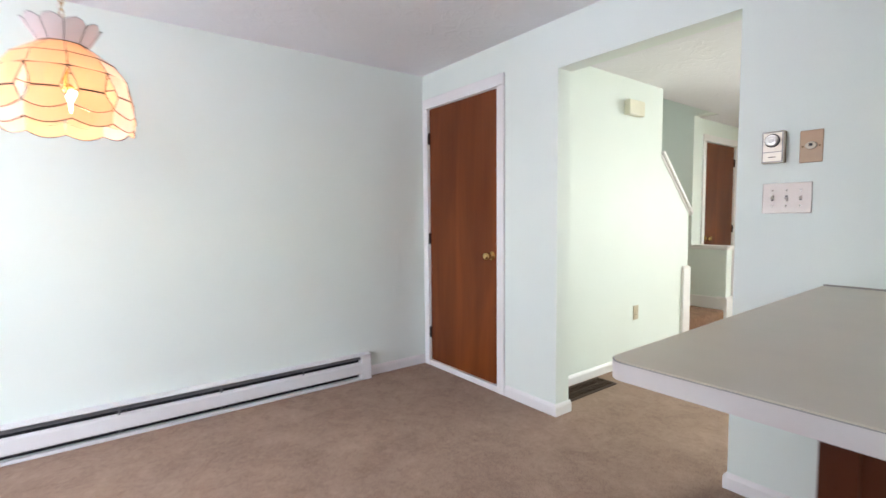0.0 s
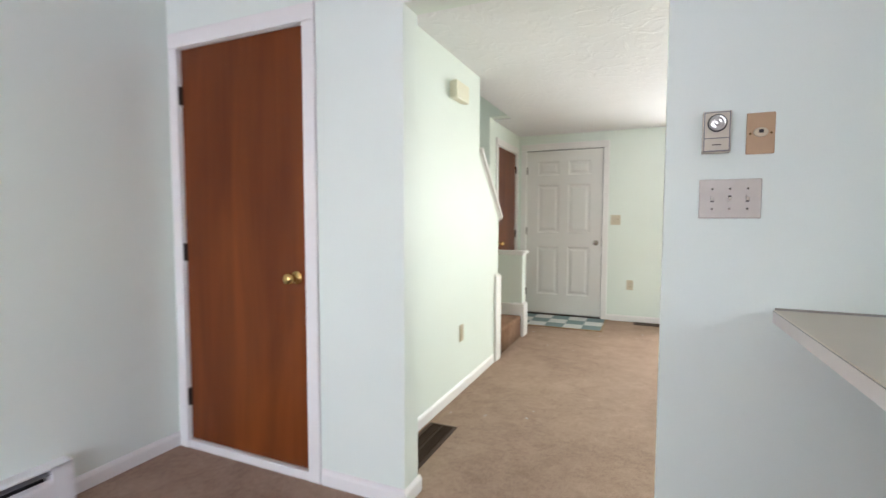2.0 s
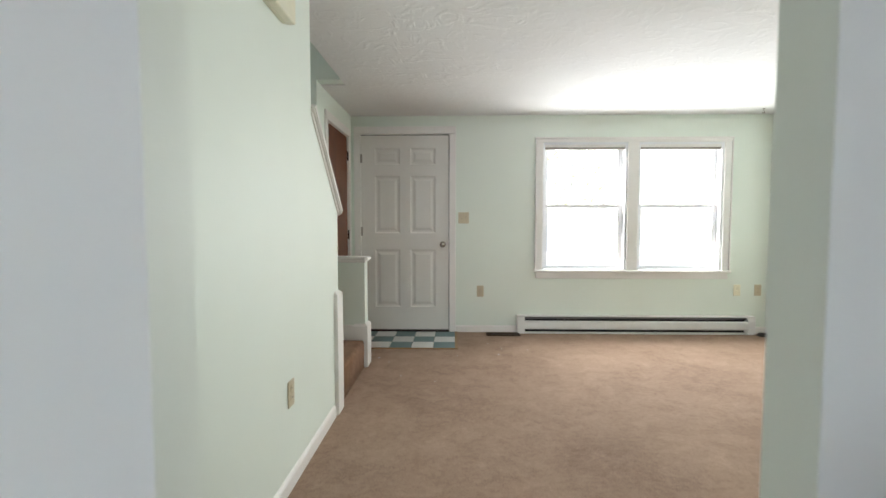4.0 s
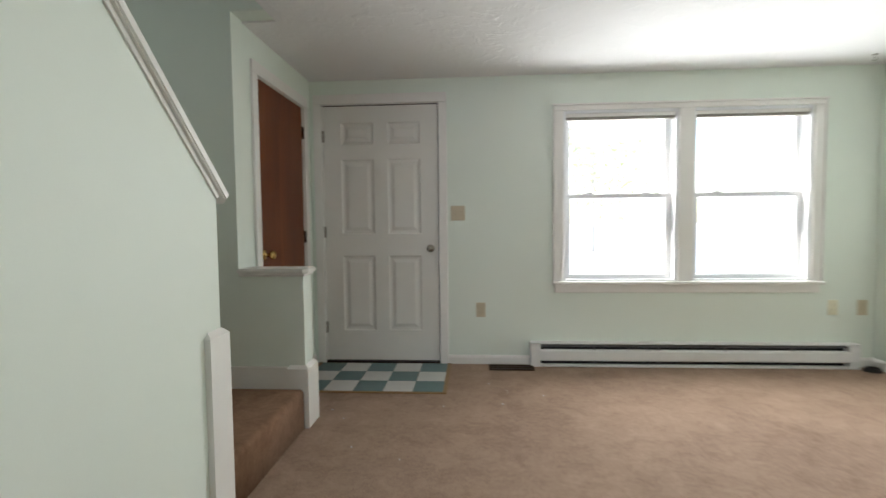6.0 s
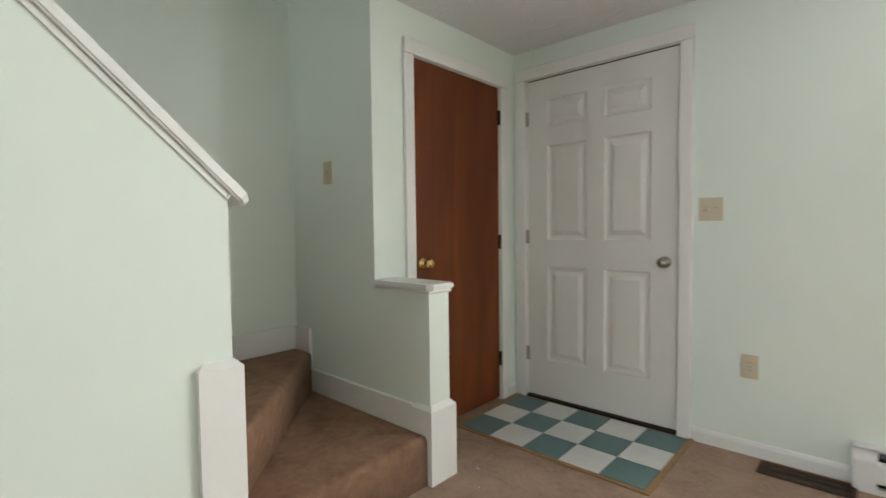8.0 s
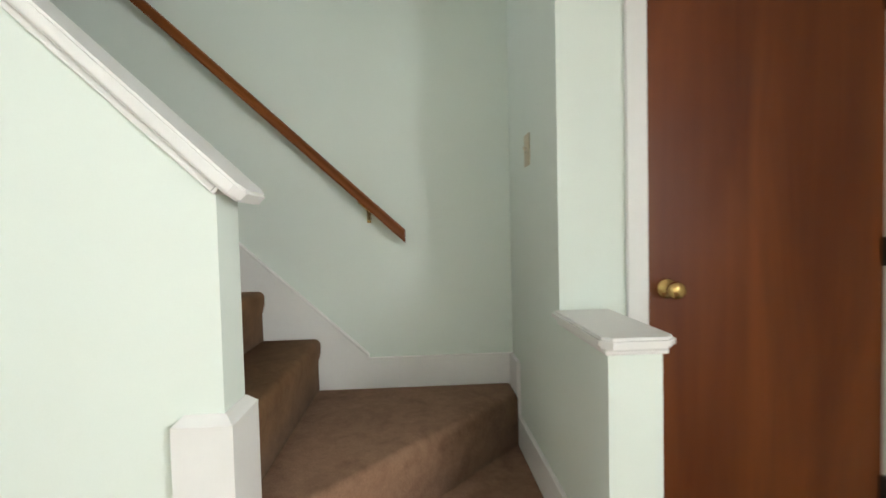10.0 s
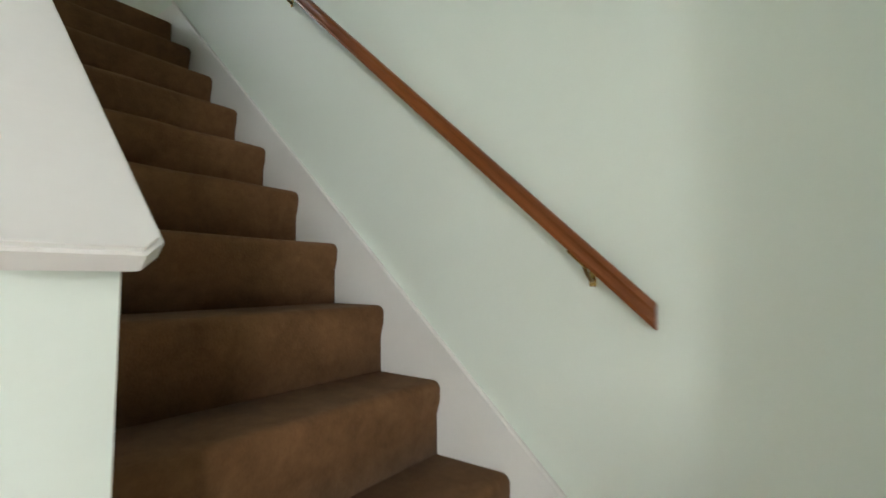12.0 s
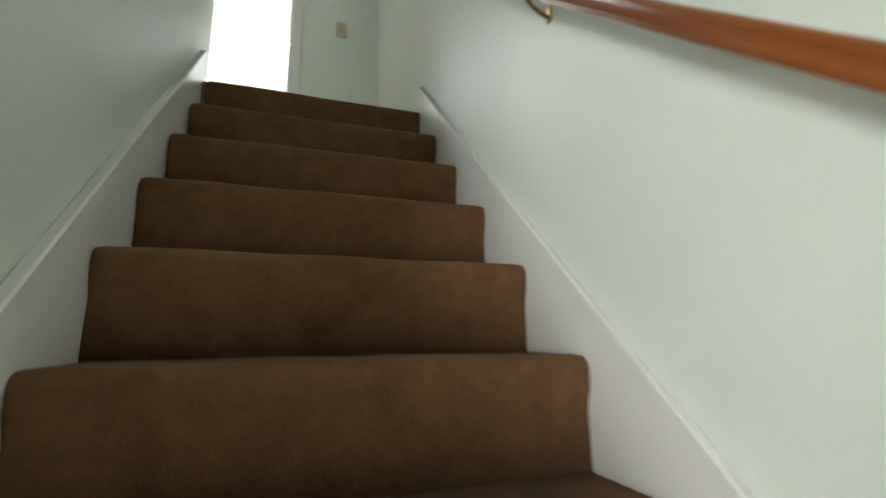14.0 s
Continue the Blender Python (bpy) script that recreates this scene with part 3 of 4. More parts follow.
def flush_door(name, m, w, h, hinge_left, label, low, left=None):
    root = thing(name, m, label, "door", kind="structure")
    part("door_leaf", box((0.004, 0.006, low), (w - 0.004, 0.041, h - 0.004), 0.002), DOORWOOD, root, "reddish brown stained wood veneer")
    for n_, lo, hi in (("jamb", (-0.001, 0.0, 0), (0.003, 0.11, h)), ("jamb", (w - 0.003, 0.0, 0), (w + 0.001, 0.11, h)), ("jamb", (0, 0.0, h - 0.003), (w, 0.11, h + 0.001))):
        part(n_, box(lo, hi), TRIM, root)
    casing(root, w, h, left=left)
    hx, kx = (0.002, w - 0.065) if hinge_left else (w - 0.002, 0.065)
    for z in (0.27, 1.02, 1.80):
        hinge(root, hx, z, DARKMETAL)
    knob(root, kx, 0.925, BRASS, "polished brass knob", 0.006)
    part("latch_plate", box((w - 0.006 if hinge_left else 0.001, 0.0, 0.90), (w - 0.001 if hinge_left else 0.006, 0.006, 0.955)), BRASS, root)
    return root


d1 = flush_door("door_1", pose(D1[0], DW, 0), D1[1] - D1[0], D1[3], True, "closed reddish brown flush wood door, brass knob, white casing", 0.045, 0.06)
part("threshold", box((0, -0.014, 0), (D1[1] - D1[0], 0.05, 0.042), 0.004), TRIM, d1, "white painted threshold board")
flush_door("door_2", pose(CX, CD[0], 0, 0, 0, 90), CD[1] - CD[0], CD[3], False, "closed brown flush wood closet door behind the half wall", 0.015)


def six_panel_door(name, m, w, h):
    root = thing(name, m, "closed white six-panel entry door with a satin nickel knob", "door", kind="structure")
    lo = 0.022
    us = [0.005, 0.145, 0.405, w - 0.405, w - 0.145, w - 0.008]
    zs = [lo, 0.26, 0.86, 1.03, 1.62, 1.735, 1.905, h - 0.011]
    bm = bmesh.new()
    grid = [[bm.verts.new((u, 0.0, z)) for z in zs] for u in us]
    for i in range(5):
        for j in range(7):
            q = [grid[i][j], grid[i + 1][j], grid[i + 1][j + 1], grid[i][j + 1]]
            if i in (1, 3) and j in (1, 3, 5):
                prev = q
                for inset, dep in ((0.010, 0.008), (0.022, 0.010), (0.030, 0.010), (0.055, 0.002)):
                    a0, a1, b0, b1 = us[i] + inset, us[i + 1] - inset, zs[j] + inset, zs[j + 1] - inset
                    ring = [bm.verts.new(p) for p in ((a0, dep, b0), (a1, dep, b0), (a1, dep, b1), (a0, dep, b1))]
                    for k in range(4):
                        bm.faces.new((prev[k], prev[(k + 1) % 4], ring[(k + 1) % 4], ring[k]))
                    prev = ring
                bm.faces.new(prev)
            else:
                bm.faces.new(q)
    edge = [grid[0][j] for j in range(8)] + [grid[i][7] for i in range(1, 6)] + [grid[5][j] for j in range(6, -1, -1)] + [grid[i][0] for i in range(4, 0, -1)]
    back = [bm.verts.new((v.co.x, 0.044, v.co.z)) for v in edge]
    for k in range(len(edge)):
        l = (k + 1) % len(edge)
        bm.faces.new((edge[k], edge[l], back[l], back[k]))
    bm.faces.new(back)
    leaf = part("door_leaf", bm, DOORPAINT, root, "white painted door with six raised panels")
    leaf.location = (0, 0.010, 0)
    for lo_, hi_ in (((-0.001, 0, 0), (0.003, 0.10, h)), ((w - 0.003, 0, 0), (w + 0.001, 0.10, h)), ((0, 0, h - 0.003), (w, 0.10, h + 0.001))):
        part("jamb", box(lo_, hi_), TRIM, root)
    part("sill", box((0, -0.012, 0), (w, 0.1, 0.016), 0.003), DARKMETAL, root, "dark door sill")
    # dark strips added in the gaps round the leaf to paint their shade
    part("gap_shade_strip", box((0.004, 0.012, 0.0165), (w - 0.004, 0.03, 0.0215)), DARK, root)
    part("gap_shade_strip", box((0.004, 0.014, h - 0.0105), (w - 0.004, 0.03, h - 0.0035)), DARK, root)
    part("gap_shade_strip", box((w - 0.0078, 0.016, 0.022), (w - 0.0035, 0.03, h - 0.011)), DARK, root)
    casing(root, w, h, 0.065)
    for z in (0.29, 1.05, 1.80):
        hinge(root, 0.002, z, GREY)
    knob(root, w - 0.07, 0.915, NICKEL, "satin nickel knob", 0.010)
    part("strike_plate", box((w - 0.004, -0.001, 0.88), (w + 0.012, 0.004, 0.95)), NICKEL, root)
    return root


six_panel_door("door_3", pose(FD[0], FW, 0), FD[1] - FD[0], FD[3])

# upper doorway casing
ud = thing("door_4", pose(UD[1], UY, UZ, 0, 0, 180), "open white-cased doorway at the head of the stairs", "doorway", kind="structure")
casing(ud, UD[1] - UD[0], 2.03)
for lo_, hi_ in (((-0.001, 0, 0), (0.015, 0.11, 2.03)), ((UD[1] - UD[0] - 0.015, 0, 0), (UD[1] - UD[0] + 0.001, 0.11, 2.03))):
    part("jamb", box(lo_, hi_), TRIM, ud)


# ---- windows ----
def sash(root, x0, x1, z0, z1, y, name):
    s = part(name, box((x0, y, z0), (x0 + 0.045, y + 0.035, z1), 0.004), VINYL, root, "white vinyl sash")
    part("stile", box((x1 - 0.045, y, z0), (x1, y + 0.035, z1), 0.004), VINYL, s)
    part("bottom_rail", box((x0 + 0.045, y + 0.001, z0), (x1 - 0.045, y + 0.034, z0 + 0.034), 0.004), VINYL, s)
    part("top_rail", box((x0 + 0.045, y + 0.001, z1 - 0.035), (x1 - 0.045, y + 0.034, z1), 0.004), VINYL, s)
    p = part("pane", box((x0 + 0.045, y + 0.015, z0 + 0.034), (x1 - 0.045, y + 0.020, z1 - 0.035)), GLASS, s)
    p.visible_shadow = False
    return s


def double_hung(root, x0, x1, z0, z1):
    """One window unit, seen from inside, facing -y with the wall face at y = 0."""
    mid = (z0 + z1) / 2 + 0.008
    for lo, hi in (((x0, 0, z0), (x0 + 0.02, 0.155, z1)), ((x1 - 0.02, 0, z0), (x1, 0.155, z1)), ((x0 + 0.02, 0, z1 - 0.02), (x1 - 0.02, 0.155, z1)), ((x0 + 0.02, 0, z0), (x1 - 0.02, 0.155, z0 + 0.02))):
        part("window_frame", box(lo, hi, 0.002), VINYL, root)
    sash(root, x0 + 0.022, x1 - 0.022, mid - 0.018, z1 - 0.022, 0.105, "upper_sash")
    s = sash(root, x0 + 0.022, x1 - 0.022, z0 + 0.022, mid + 0.018, 0.066, "lower_sash")
    for k in (0.25, 0.75):
        xx = x0 + (x1 - x0) * k
        part("sash_lock", box((xx - 0.028, 0.070, mid + 0.0185), (xx + 0.028, 0.096, mid + 0.030), 0.004), VINYL, s)


win = thing("window_1", pose(0, FW, 0), "white double window of two double-hung units, raised blinds", "window", kind="structure")
for a0, a1, b0, b1 in WINS:
    double_hung(win, a0, a1, b0, b1)
part("casing_side", box((0.060, -0.02, 0.655), (0.127, 0, 1.955), 0.005), TRIM, win, "white painted casing")
part("casing_side", box((1.949, -0.02, 0.655), (2.016, 0, 1.955), 0.005), TRIM, win)
part("back_band", box((0.050, -0.030, 0.655), (0.0595, 0, 1.990), 0.003), TRIM, win)
part("back_band", box((2.0165, -0.030, 0.655), (2.026, 0, 1.990), 0.003), TRIM, win)
part("mullion", box((0.983, -0.021, 0.655), (1.093, 0, 1.955), 0.005), TRIM, win)
part("casing_head", box((0.060, -0.022, 1.9552), (2.016, 0, 1.990), 0.005), TRIM, win)
part("drip_cap", box((0.044, -0.034, 1.9902), (2.032, 0, 2.003), 0.004), TRIM, win)
part("window_sill", box((0.044, -0.052, 0.628), (2.032, 0.06, 0.6545), 0.007), TRIM, win, "white sill board")
part("apron", box((0.062, -0.018, 0.565), (2.014, 0, 0.6278), 0.005), TRIM, win)
for a0, a1, b0, b1 in WINS:
    bl = thing("window_blind", pose(a0 + 0.022, FW + 0.012, b1 - 0.021), "raised grey-beige mini blind under the window head", "blind", "blinds of the front window")
    part("head_rail", box((0, 0, -0.026), (a1 - a0 - 0.044, 0.028, 0), 0.002), TRIM, bl, "pale head rail")
    for k in range(5):
        part("slat", box((0.004, 0.001, -0.0300 - k * 0.0034), (a1 - a0 - 0.048, 0.026, -0.0278 - k * 0.0034)), GREY, bl)
    part("bottom_rail", box((0.003, 0.003, -0.055), (a1 - a0 - 0.047, 0.024, -0.0455), 0.002), TRIM, bl)

# unseen rear slider, side window added for the fill lamp, and the bedroom window
for nm, (a0, a1, b0, b1), yy in (("window_2", SLIDER, BY - 0.08), ("added_window_3", FILLWIN, None), ("window_4", BW, -0.56)):
    wr = thing(nm, pose(0, yy, 0) if yy else pose(EX + 0.08, 0, 0, 0, 0, 90), "white framed window that lets daylight in", "window", kind="structure")
    mid = (a0 + a1) / 2
    for lo, hi in (((a0, -0.03, b0), (a0 + 0.05, 0.03, b1)), ((a1 - 0.05, -0.03, b0), (a1, 0.03, b1)), ((mid - 0.03, -0.03, b0 + 0.05), (mid + 0.03, 0.03, b1 - 0.05)), ((a0 + 0.05, -0.03, b1 - 0.05), (a1 - 0.05, 0.03, b1)), ((a0 + 0.05, -0.03, b0), (a1 - 0.05, 0.03, b0 + 0.05))):
        part("window_frame", box(lo, hi, 0.003), VINYL, wr)
part("meeting_rail", box((BW[0] + 0.05, -0.02, UZ + 1.50), (BW[1] - 0.05, 0.02, UZ + 1.54), 0.003), VINYL, wr)


# ---- baseboard heaters ----
def heater(name, m, length, label):
    """Electric baseboard heater along x, wall behind at y = 0, facing -y."""
    root = thing(name, m, label, "heater", "baseboard heaters")
    h, d = 0.186, 0.066
    part("back_plate", box((0.0, -0.006, 0.010), (length, 0.0, h - 0.004)), HEATER, root)
    part("top_cover", prism([(0, h), (-d + 0.012, h), (-d + 0.002, h - 0.004), (-d + 0.002, h - 0.010), (-d + 0.005, h - 0.010), (-d + 0.006, h - 0.006), (0, h - 0.005)], "x", 0.0, length), HEATER, root, "white enamelled steel top")
    part("front_cover", prism([(-d, 0.126), (-d - 0.003, 0.117), (-d - 0.003, 0.056), (-d + 0.004, 0.046), (-d + 0.008, 0.046), (-d + 0.004, 0.058), (-d + 0.004, 0.122), (-d + 0.018, 0.131), (-d + 0.017, 0.134)], "x", 0.075, length - 0.075), HEATER, root, "white enamelled steel front")
    part("lower_lip", prism([(-d + 0.002, 0.0), (-d - 0.002, 0.006), (-d - 0.002, 0.017), (-d + 0.012, 0.020), (-d + 0.012, 0.0)], "x", 0.0, length), HEATER, root)
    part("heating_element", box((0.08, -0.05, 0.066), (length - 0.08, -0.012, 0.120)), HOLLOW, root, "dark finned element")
    # dark sheet over the white back plate, painted in for the casing's inner shade
    part("shade_sheet", box((0.02, -0.012, 0.012), (length - 0.02, -0.0065, h - 0.010)), HOLLOW, root)
    part("damper", prism([(-d + 0.010, h - 0.030), (-d + 0.012, h - 0.034), (-0.02, h - 0.012), (-0.02, h - 0.008)], "x", 0.08, length - 0.08), FINGREY, root, "dull grey damper blade")
    for k in range(1, int(length / 0.55) + 1):
        xk = length * k / (int(length / 0.55) + 1)
        part("bracket", box((xk - 0.006, -d + 0.006, 0.034), (xk + 0.006, -d + 0.009, h - 0.012)), FINGREY, root)
    for a in (0.0, length - 0.078):
        part("end_cap", prism([(0, 0.0), (-d - 0.004, 0.0), (-d - 0.004, 0.132), (-d + 0.002, 0.160), (-d + 0.002, h + 0.001), (0, h + 0.001)], "x", a, a + 0.078, 0.003, 1), HEATER, root, "white end box")
    return root


heater("baseboard_heater", pose(PX, -1.345, 0, 0, 0, 90), 3.085, "long white electric baseboard heater on the dining wall")
heater("baseboard_heater", pose(-0.128, FW, 0), 2.41, "white electric baseboard heater under the front window")


# ---- floor registers ----
def register(m, length, width, label):
    root = thing("floor_register", m, label, "floor vent", "floor registers")
    for lo, hi in (((0, 0, 0), (length, 0.018, 0.009)), ((0, width - 0.018, 0), (length, width, 0.009)), ((0, 0.018, 0), (0.018, width - 0.018, 0.009)), ((length - 0.018, 0.018, 0), (length, width - 0.018, 0.009))):
        part("frame", box(lo, hi, 0.002, 1), REGISTER, root)
    part("duct", box((0.018, 0.018, 0.0005), (length - 0.018, width - 0.018, 0.0015)), DARK, root)
    k = int((length - 0.04) / 0.016)
    for i in range(k):
        x = 0.022 + (length - 0.044) * (i + 0.5) / k
        part("slat", box((x - 0.0035, 0.018, 0.002), (x + 0.0035, width - 0.018, 0.0075)), REGISTER, root)
    part("cross_bar", box((0.018, width / 2 - 0.004, 0.0022), (length - 0.018, width / 2 + 0.004, 0.0085)), REGISTER, root)
    return root


register(pose(-1.284, 2.503, 0.001, 0, 0, 90), 0.53, 0.165, "brown metal floor register set in the carpet")
register(pose(-0.45, 6.30, 0.001), 0.34, 0.13, "brown metal floor register below the front wall")

# ---- tiled entry patch ----
ex0, ex1, ey0, ey1 = -1.775, -0.765, 5.815, FW - 0.004
entry = setting("entry_tile_floor", box((ex0, ey0, 0.0), (ex1, ey1, 0.003)), OAKSTRIP, "entry patch of teal and white checkerboard tiles", "tile floor")
for lo, hi in (((ex0 - 0.022, ey0 - 0.02, 0), (ex1 + 0.022, ey0 + 0.004, 0.008)), ((ex1 - 0.003, ey0 + 0.004, 0), (ex1 + 0.022, ey1, 0.008)), ((ex0 - 0.022, ey0 + 0.004, 0), (ex0 + 0.003, ey1, 0.008))):
    part("edge_strip", box(lo, hi, 0.002, 1), OAKSTRIP, entry, "ochre wood edge strip")
tw, th = (ex1 - ex0 - 0.008) / 5, (ey1 - ey0 - 0.030) / 3


# ---- wall plates ----
def plate(name, m, w, h, mat, label, category, toggles=0, sockets=0, group=""):
    """A cover plate on a wall that faces -y at y = 0."""
    root = thing(name, m, label, category, group)
    part("cover", box((-w / 2, -0.006, -h / 2), (w / 2, 0, h / 2), 0.003), mat, root)
    for k in range(toggles):
        x = (k - (toggles - 1) / 2) * 0.046
        up = 0.008 if k != 1 else -0.008
        part("slot", box((x - 0.0045, -0.0065, -0.010), (x + 0.0045, -0.0055, 0.010)), DARK, root)
        part("toggle", prism([(-0.006, -0.006), (-0.017, up - 0.004), (-0.017, up + 0.004), (-0.006, 0.006)], "x", x - 0.0042, x + 0.0042), mat, root)
        for z in (-0.03, 0.03):
            part("screw", lathe([(0, 0), (0.0035, 0), (0.003, 0.0012), (0, 0.0015)], 10, Matrix.Translation((x, -0.006, z)) @ Matrix.Rotation(radians(90), 4, "X")), NICKEL if mat is STEEL else mat, root)
    for k in range(sockets):
        z = (k - (sockets - 1) / 2) * 0.039
        s = part("socket", lathe([(0, 0), (0.0165, 0), (0.0165, 0.0022), (0, 0.0024)], 20, Matrix.Translation((0, -0.006, z)) @ Matrix.Rotation(radians(90), 4, "X")), mat, root)
        for x in (-0.006, 0.006):
            part("slit", box((x - 0.001, -0.0088, z - 0.002), (x + 0.001, -0.0083, z + 0.006)), DARK, s)
    if sockets == 2:
        part("screw", lathe([(0, 0), (0.003, 0), (0, 0.0012)], 10, Matrix.Translation((0, -0.006, 0)) @ Matrix.Rotation(radians(90), 4, "X")), NICKEL, root)
    return root


plate("switch_plate", pose(-0.092, DW, 1.251), 0.163, 0.118, STEEL, "brushed steel cover plate with three toggle switches", "light switch", 3)
jack = plate("phone_jack", pose(-0.020, DW, 1.441), 0.072, 0.120, TAN, "tan plastic telephone jack plate", "wall jack")
part("socket", lathe([(0, 0), (0.019, 0), (0.017, 0.006), (0, 0.007)], 20, Matrix.Translation((0, -0.006, 0.003)) @ Matrix.Rotation(radians(90), 4, "X") @ Matrix.Diagonal((1, 0.75, 1, 1))), IVORY, jack, "ivory jack")
part("socket_hole", box((-0.006, -0.0138, 0.0), (0.006, -0.0128, 0.010)), DARK, jack)
for x in (-0.026, 0.026):
    part("screw", lathe([(0, 0), (0.0035, 0), (0, 0.0015)], 10, Matrix.Translation((x, -0.006, 0)) @ Matrix.Rotation(radians(90), 4, "X")), AGEDBRASS, jack)

th_ = thing("thermostat", pose(-0.135, DW, 1.449), "silver thermostat with a round dial on the mint wall", "thermostat")
part("back_case", box((-0.036, -0.013, -0.061), (0.036, 0, 0.059), 0.002), AGEDBRASS, th_)
part("cover", box((-0.037, -0.034, -0.062), (0.037, -0.0132, 0.060), 0.003), CHAMPAGNE, th_, "brushed silver cover")
part("face_surround", box((-0.0345, -0.0350, -0.0585), (0.0345, -0.0336, 0.0575), 0.0006, 1), FINGREY, th_, "grey outline round the face")
part("face", box((-0.0315, -0.0364, -0.018), (0.0315, -0.0346, 0.0545), 0.0008, 1), CHAMPAGNE, th_)
part("lower_face", box((-0.0315, -0.0366, -0.0555), (0.0315, -0.0346, -0.0205), 0.0008, 1), CHAMPAGNE, th_)
part("lettering", box((-0.012, -0.0371, -0.0405), (0.012, -0.0364, -0.0375)), DARK, th_, "plain dark bar of lettering")
part("dial_ring", lathe([(0.019, 0), (0.026, 0), (0.026, 0.004), (0.019, 0.006)], 32, Matrix.Translation((0, -0.0355, 0.024)) @ Matrix.Rotation(radians(90), 4, "X")), DARK, th_)
part("dial", lathe([(0, 0), (0.022, 0), (0.022, 0.012), (0.0205, 0.0135), (0.017, 0.0128), (0.0165, 0.0150), (0.010, 0.0160), (0.006, 0.0150), (0, 0.0162)], 32, Matrix.Translation((0, -0.0355, 0.024)) @ Matrix.Rotation(radians(90), 4, "X")), DIAL, th_, "round silver dial")

plate("switch_plate", pose(-0.681, FW, 1.189), 0.108, 0.114, IVORY, "ivory plate with two switches beside the entry door", "light switch", 2)
plate("wall_outlet", pose(-0.507, FW, 0.43), 0.070, 0.114, IVORY, "ivory wall outlet under the entry switch", "outlet", 0, 2, "wall outlets")
plate("wall_outlet", pose(2.12, FW, 0.45), 0.070, 0.114, CREAM, "cream wall outlet beside the heater end", "outlet", 0, 2, "wall outlets")
plate("wall_outlet", pose(2.33, FW, 0.45), 0.070, 0.114, IVORY, "ivory wall outlet near the room corner", "outlet", 0, 2, "wall outlets")
plate("wall_outlet", pose(HX, 3.592, 0.41, 0, 0, 90), 0.070, 0.114, IVORY, "ivory wall outlet low on the stair wall", "outlet", 0, 2, "wall outlets")
plate("switch_plate", pose(-2.205, LW, 1.408), 0.072, 0.118, IVORY, "ivory single switch plate at the stair foot", "light switch", 1)
plate("switch_plate", pose(-2.285, UY, UZ + 1.13, 0, 0, 180), 0.072, 0.118, IVORY, "ivory switch plate in the upper hall", "light switch", 1)

chime = thing("door_chime", pose(HX, 3.43, 2.005, 0, 0, 90), "cream plastic door chime box high on the stair wall", "door chime")
part("back_plate", box((-0.050, -0.014, -0.052), (0.148, 0, 0.052), 0.004), CREAM, chime)
part("cover", box((-0.055, -0.056, -0.056), (0.153, -0.0145, 0.056), 0.008, 3), CREAM, chime)


# ---- handrail ----
rail = thing("handrail", pose(-2.490, 4.808, 1.094), "varnished reddish wood handrail on brass wall brackets", "handrail")
ry1 = 2.30
rl = math.hypot(4.808 - ry1, (4.808 - ry1) * SL)
prof = [(-0.019, -0.026), (0.019, -0.026), (0.022, -0.014), (0.017, -0.004), (0.017, 0.006), (0.022, 0.016), (0.018, 0.026), (0.008, 0.031), (-0.008, 0.031), (-0.018, 0.026), (-0.022, 0.016), (-0.017, 0.006), (-0.017, -0.004), (-0.022, -0.014)]
bm = prism([(p * 0.68, q * 0.74) for p, q in prof], "y", -rl, 0)
for v in bm.verts:
    if v.co.y > -0.001:
        v.co.y += -v.co.z * SL
bar = part("rail_bar", bm, RAILWOOD, rail, "moulded wood rail", False)
bar.rotation_euler = (-math.atan(SL), 0, 0)
for yb in (4.650, 3.40, 2.50):
    zb = (4.808 - yb) * SL
    br = new("bracket")
    br.parent = rail
    br.location = (0, yb - 4.808, zb)
    wallx = PX + 0.0 + 2.490
    plate_bm = box((wallx, -0.009, -0.082), (wallx + 0.005, 0.009, -0.034), 0.002, 2)
    part("wall_plate", plate_bm, BRASS, br, "narrow brass wall plate")
    part("arm", tube([(wallx + 0.004, 0, -0.068), (wallx + 0.022, 0, -0.064), (wallx + 0.045, 0, -0.050), (-0.004, 0, -0.036), (0, 0, -0.022)], 0.005, 10), AGEDBRASS, br, "", True)
    for zz in (-0.076, -0.042):
        part("screw", lathe([(0, 0), (0.004, 0), (0.003, 0.0015), (0, 0.002)], 10, Matrix.Translation((wallx + 0.005, 0, zz)) @ Matrix.Rotation(radians(90), 4, "Y")), BRASS, br)
    sd = box((-0.011, -0.032, -0.0245), (0.011, 0.032, -0.0202), 0.001, 1)
    bmesh.ops.transform(sd, matrix=Matrix.Rotation(-math.atan(SL), 4, "X"), verts=sd.verts[:])
    part("saddle", sd, BRASS, br)


# ---- kitchen peninsula ----
CTZ = 0.922


def counter_outline(grow, r=0.032, n=6):
    """The slab from above: its long edge runs slightly askew to the wall, the free corner is rounded."""
    x0, y0, x1, y1 = 0.050 - grow, 0.872 - grow, 1.0, DW - 0.003
    pts = [(0.030 - grow, y1)]
    pts += [(x0 + r - r * math.cos(a * math.pi / 2 / n), y0 + r - r * math.sin(a * math.pi / 2 / n)) for a in range(n + 1)]
    return pts + [(x1, y0), (x1, y1)]


pen = thing("peninsula_cabinet", pose(0, 0, 0), "dark reddish brown wood peninsula cabinet under the counter", "cabinet")
part("body", box((0.365, 1.02, 0.09), (0.95, DW - 0.002, CTZ - 0.038), 0.002), CABWOOD, pen)
part("end_panel", box((0.35, 1.002, 0.0), (0.955, 1.018, CTZ - 0.038), 0.002), CABWOOD, pen)
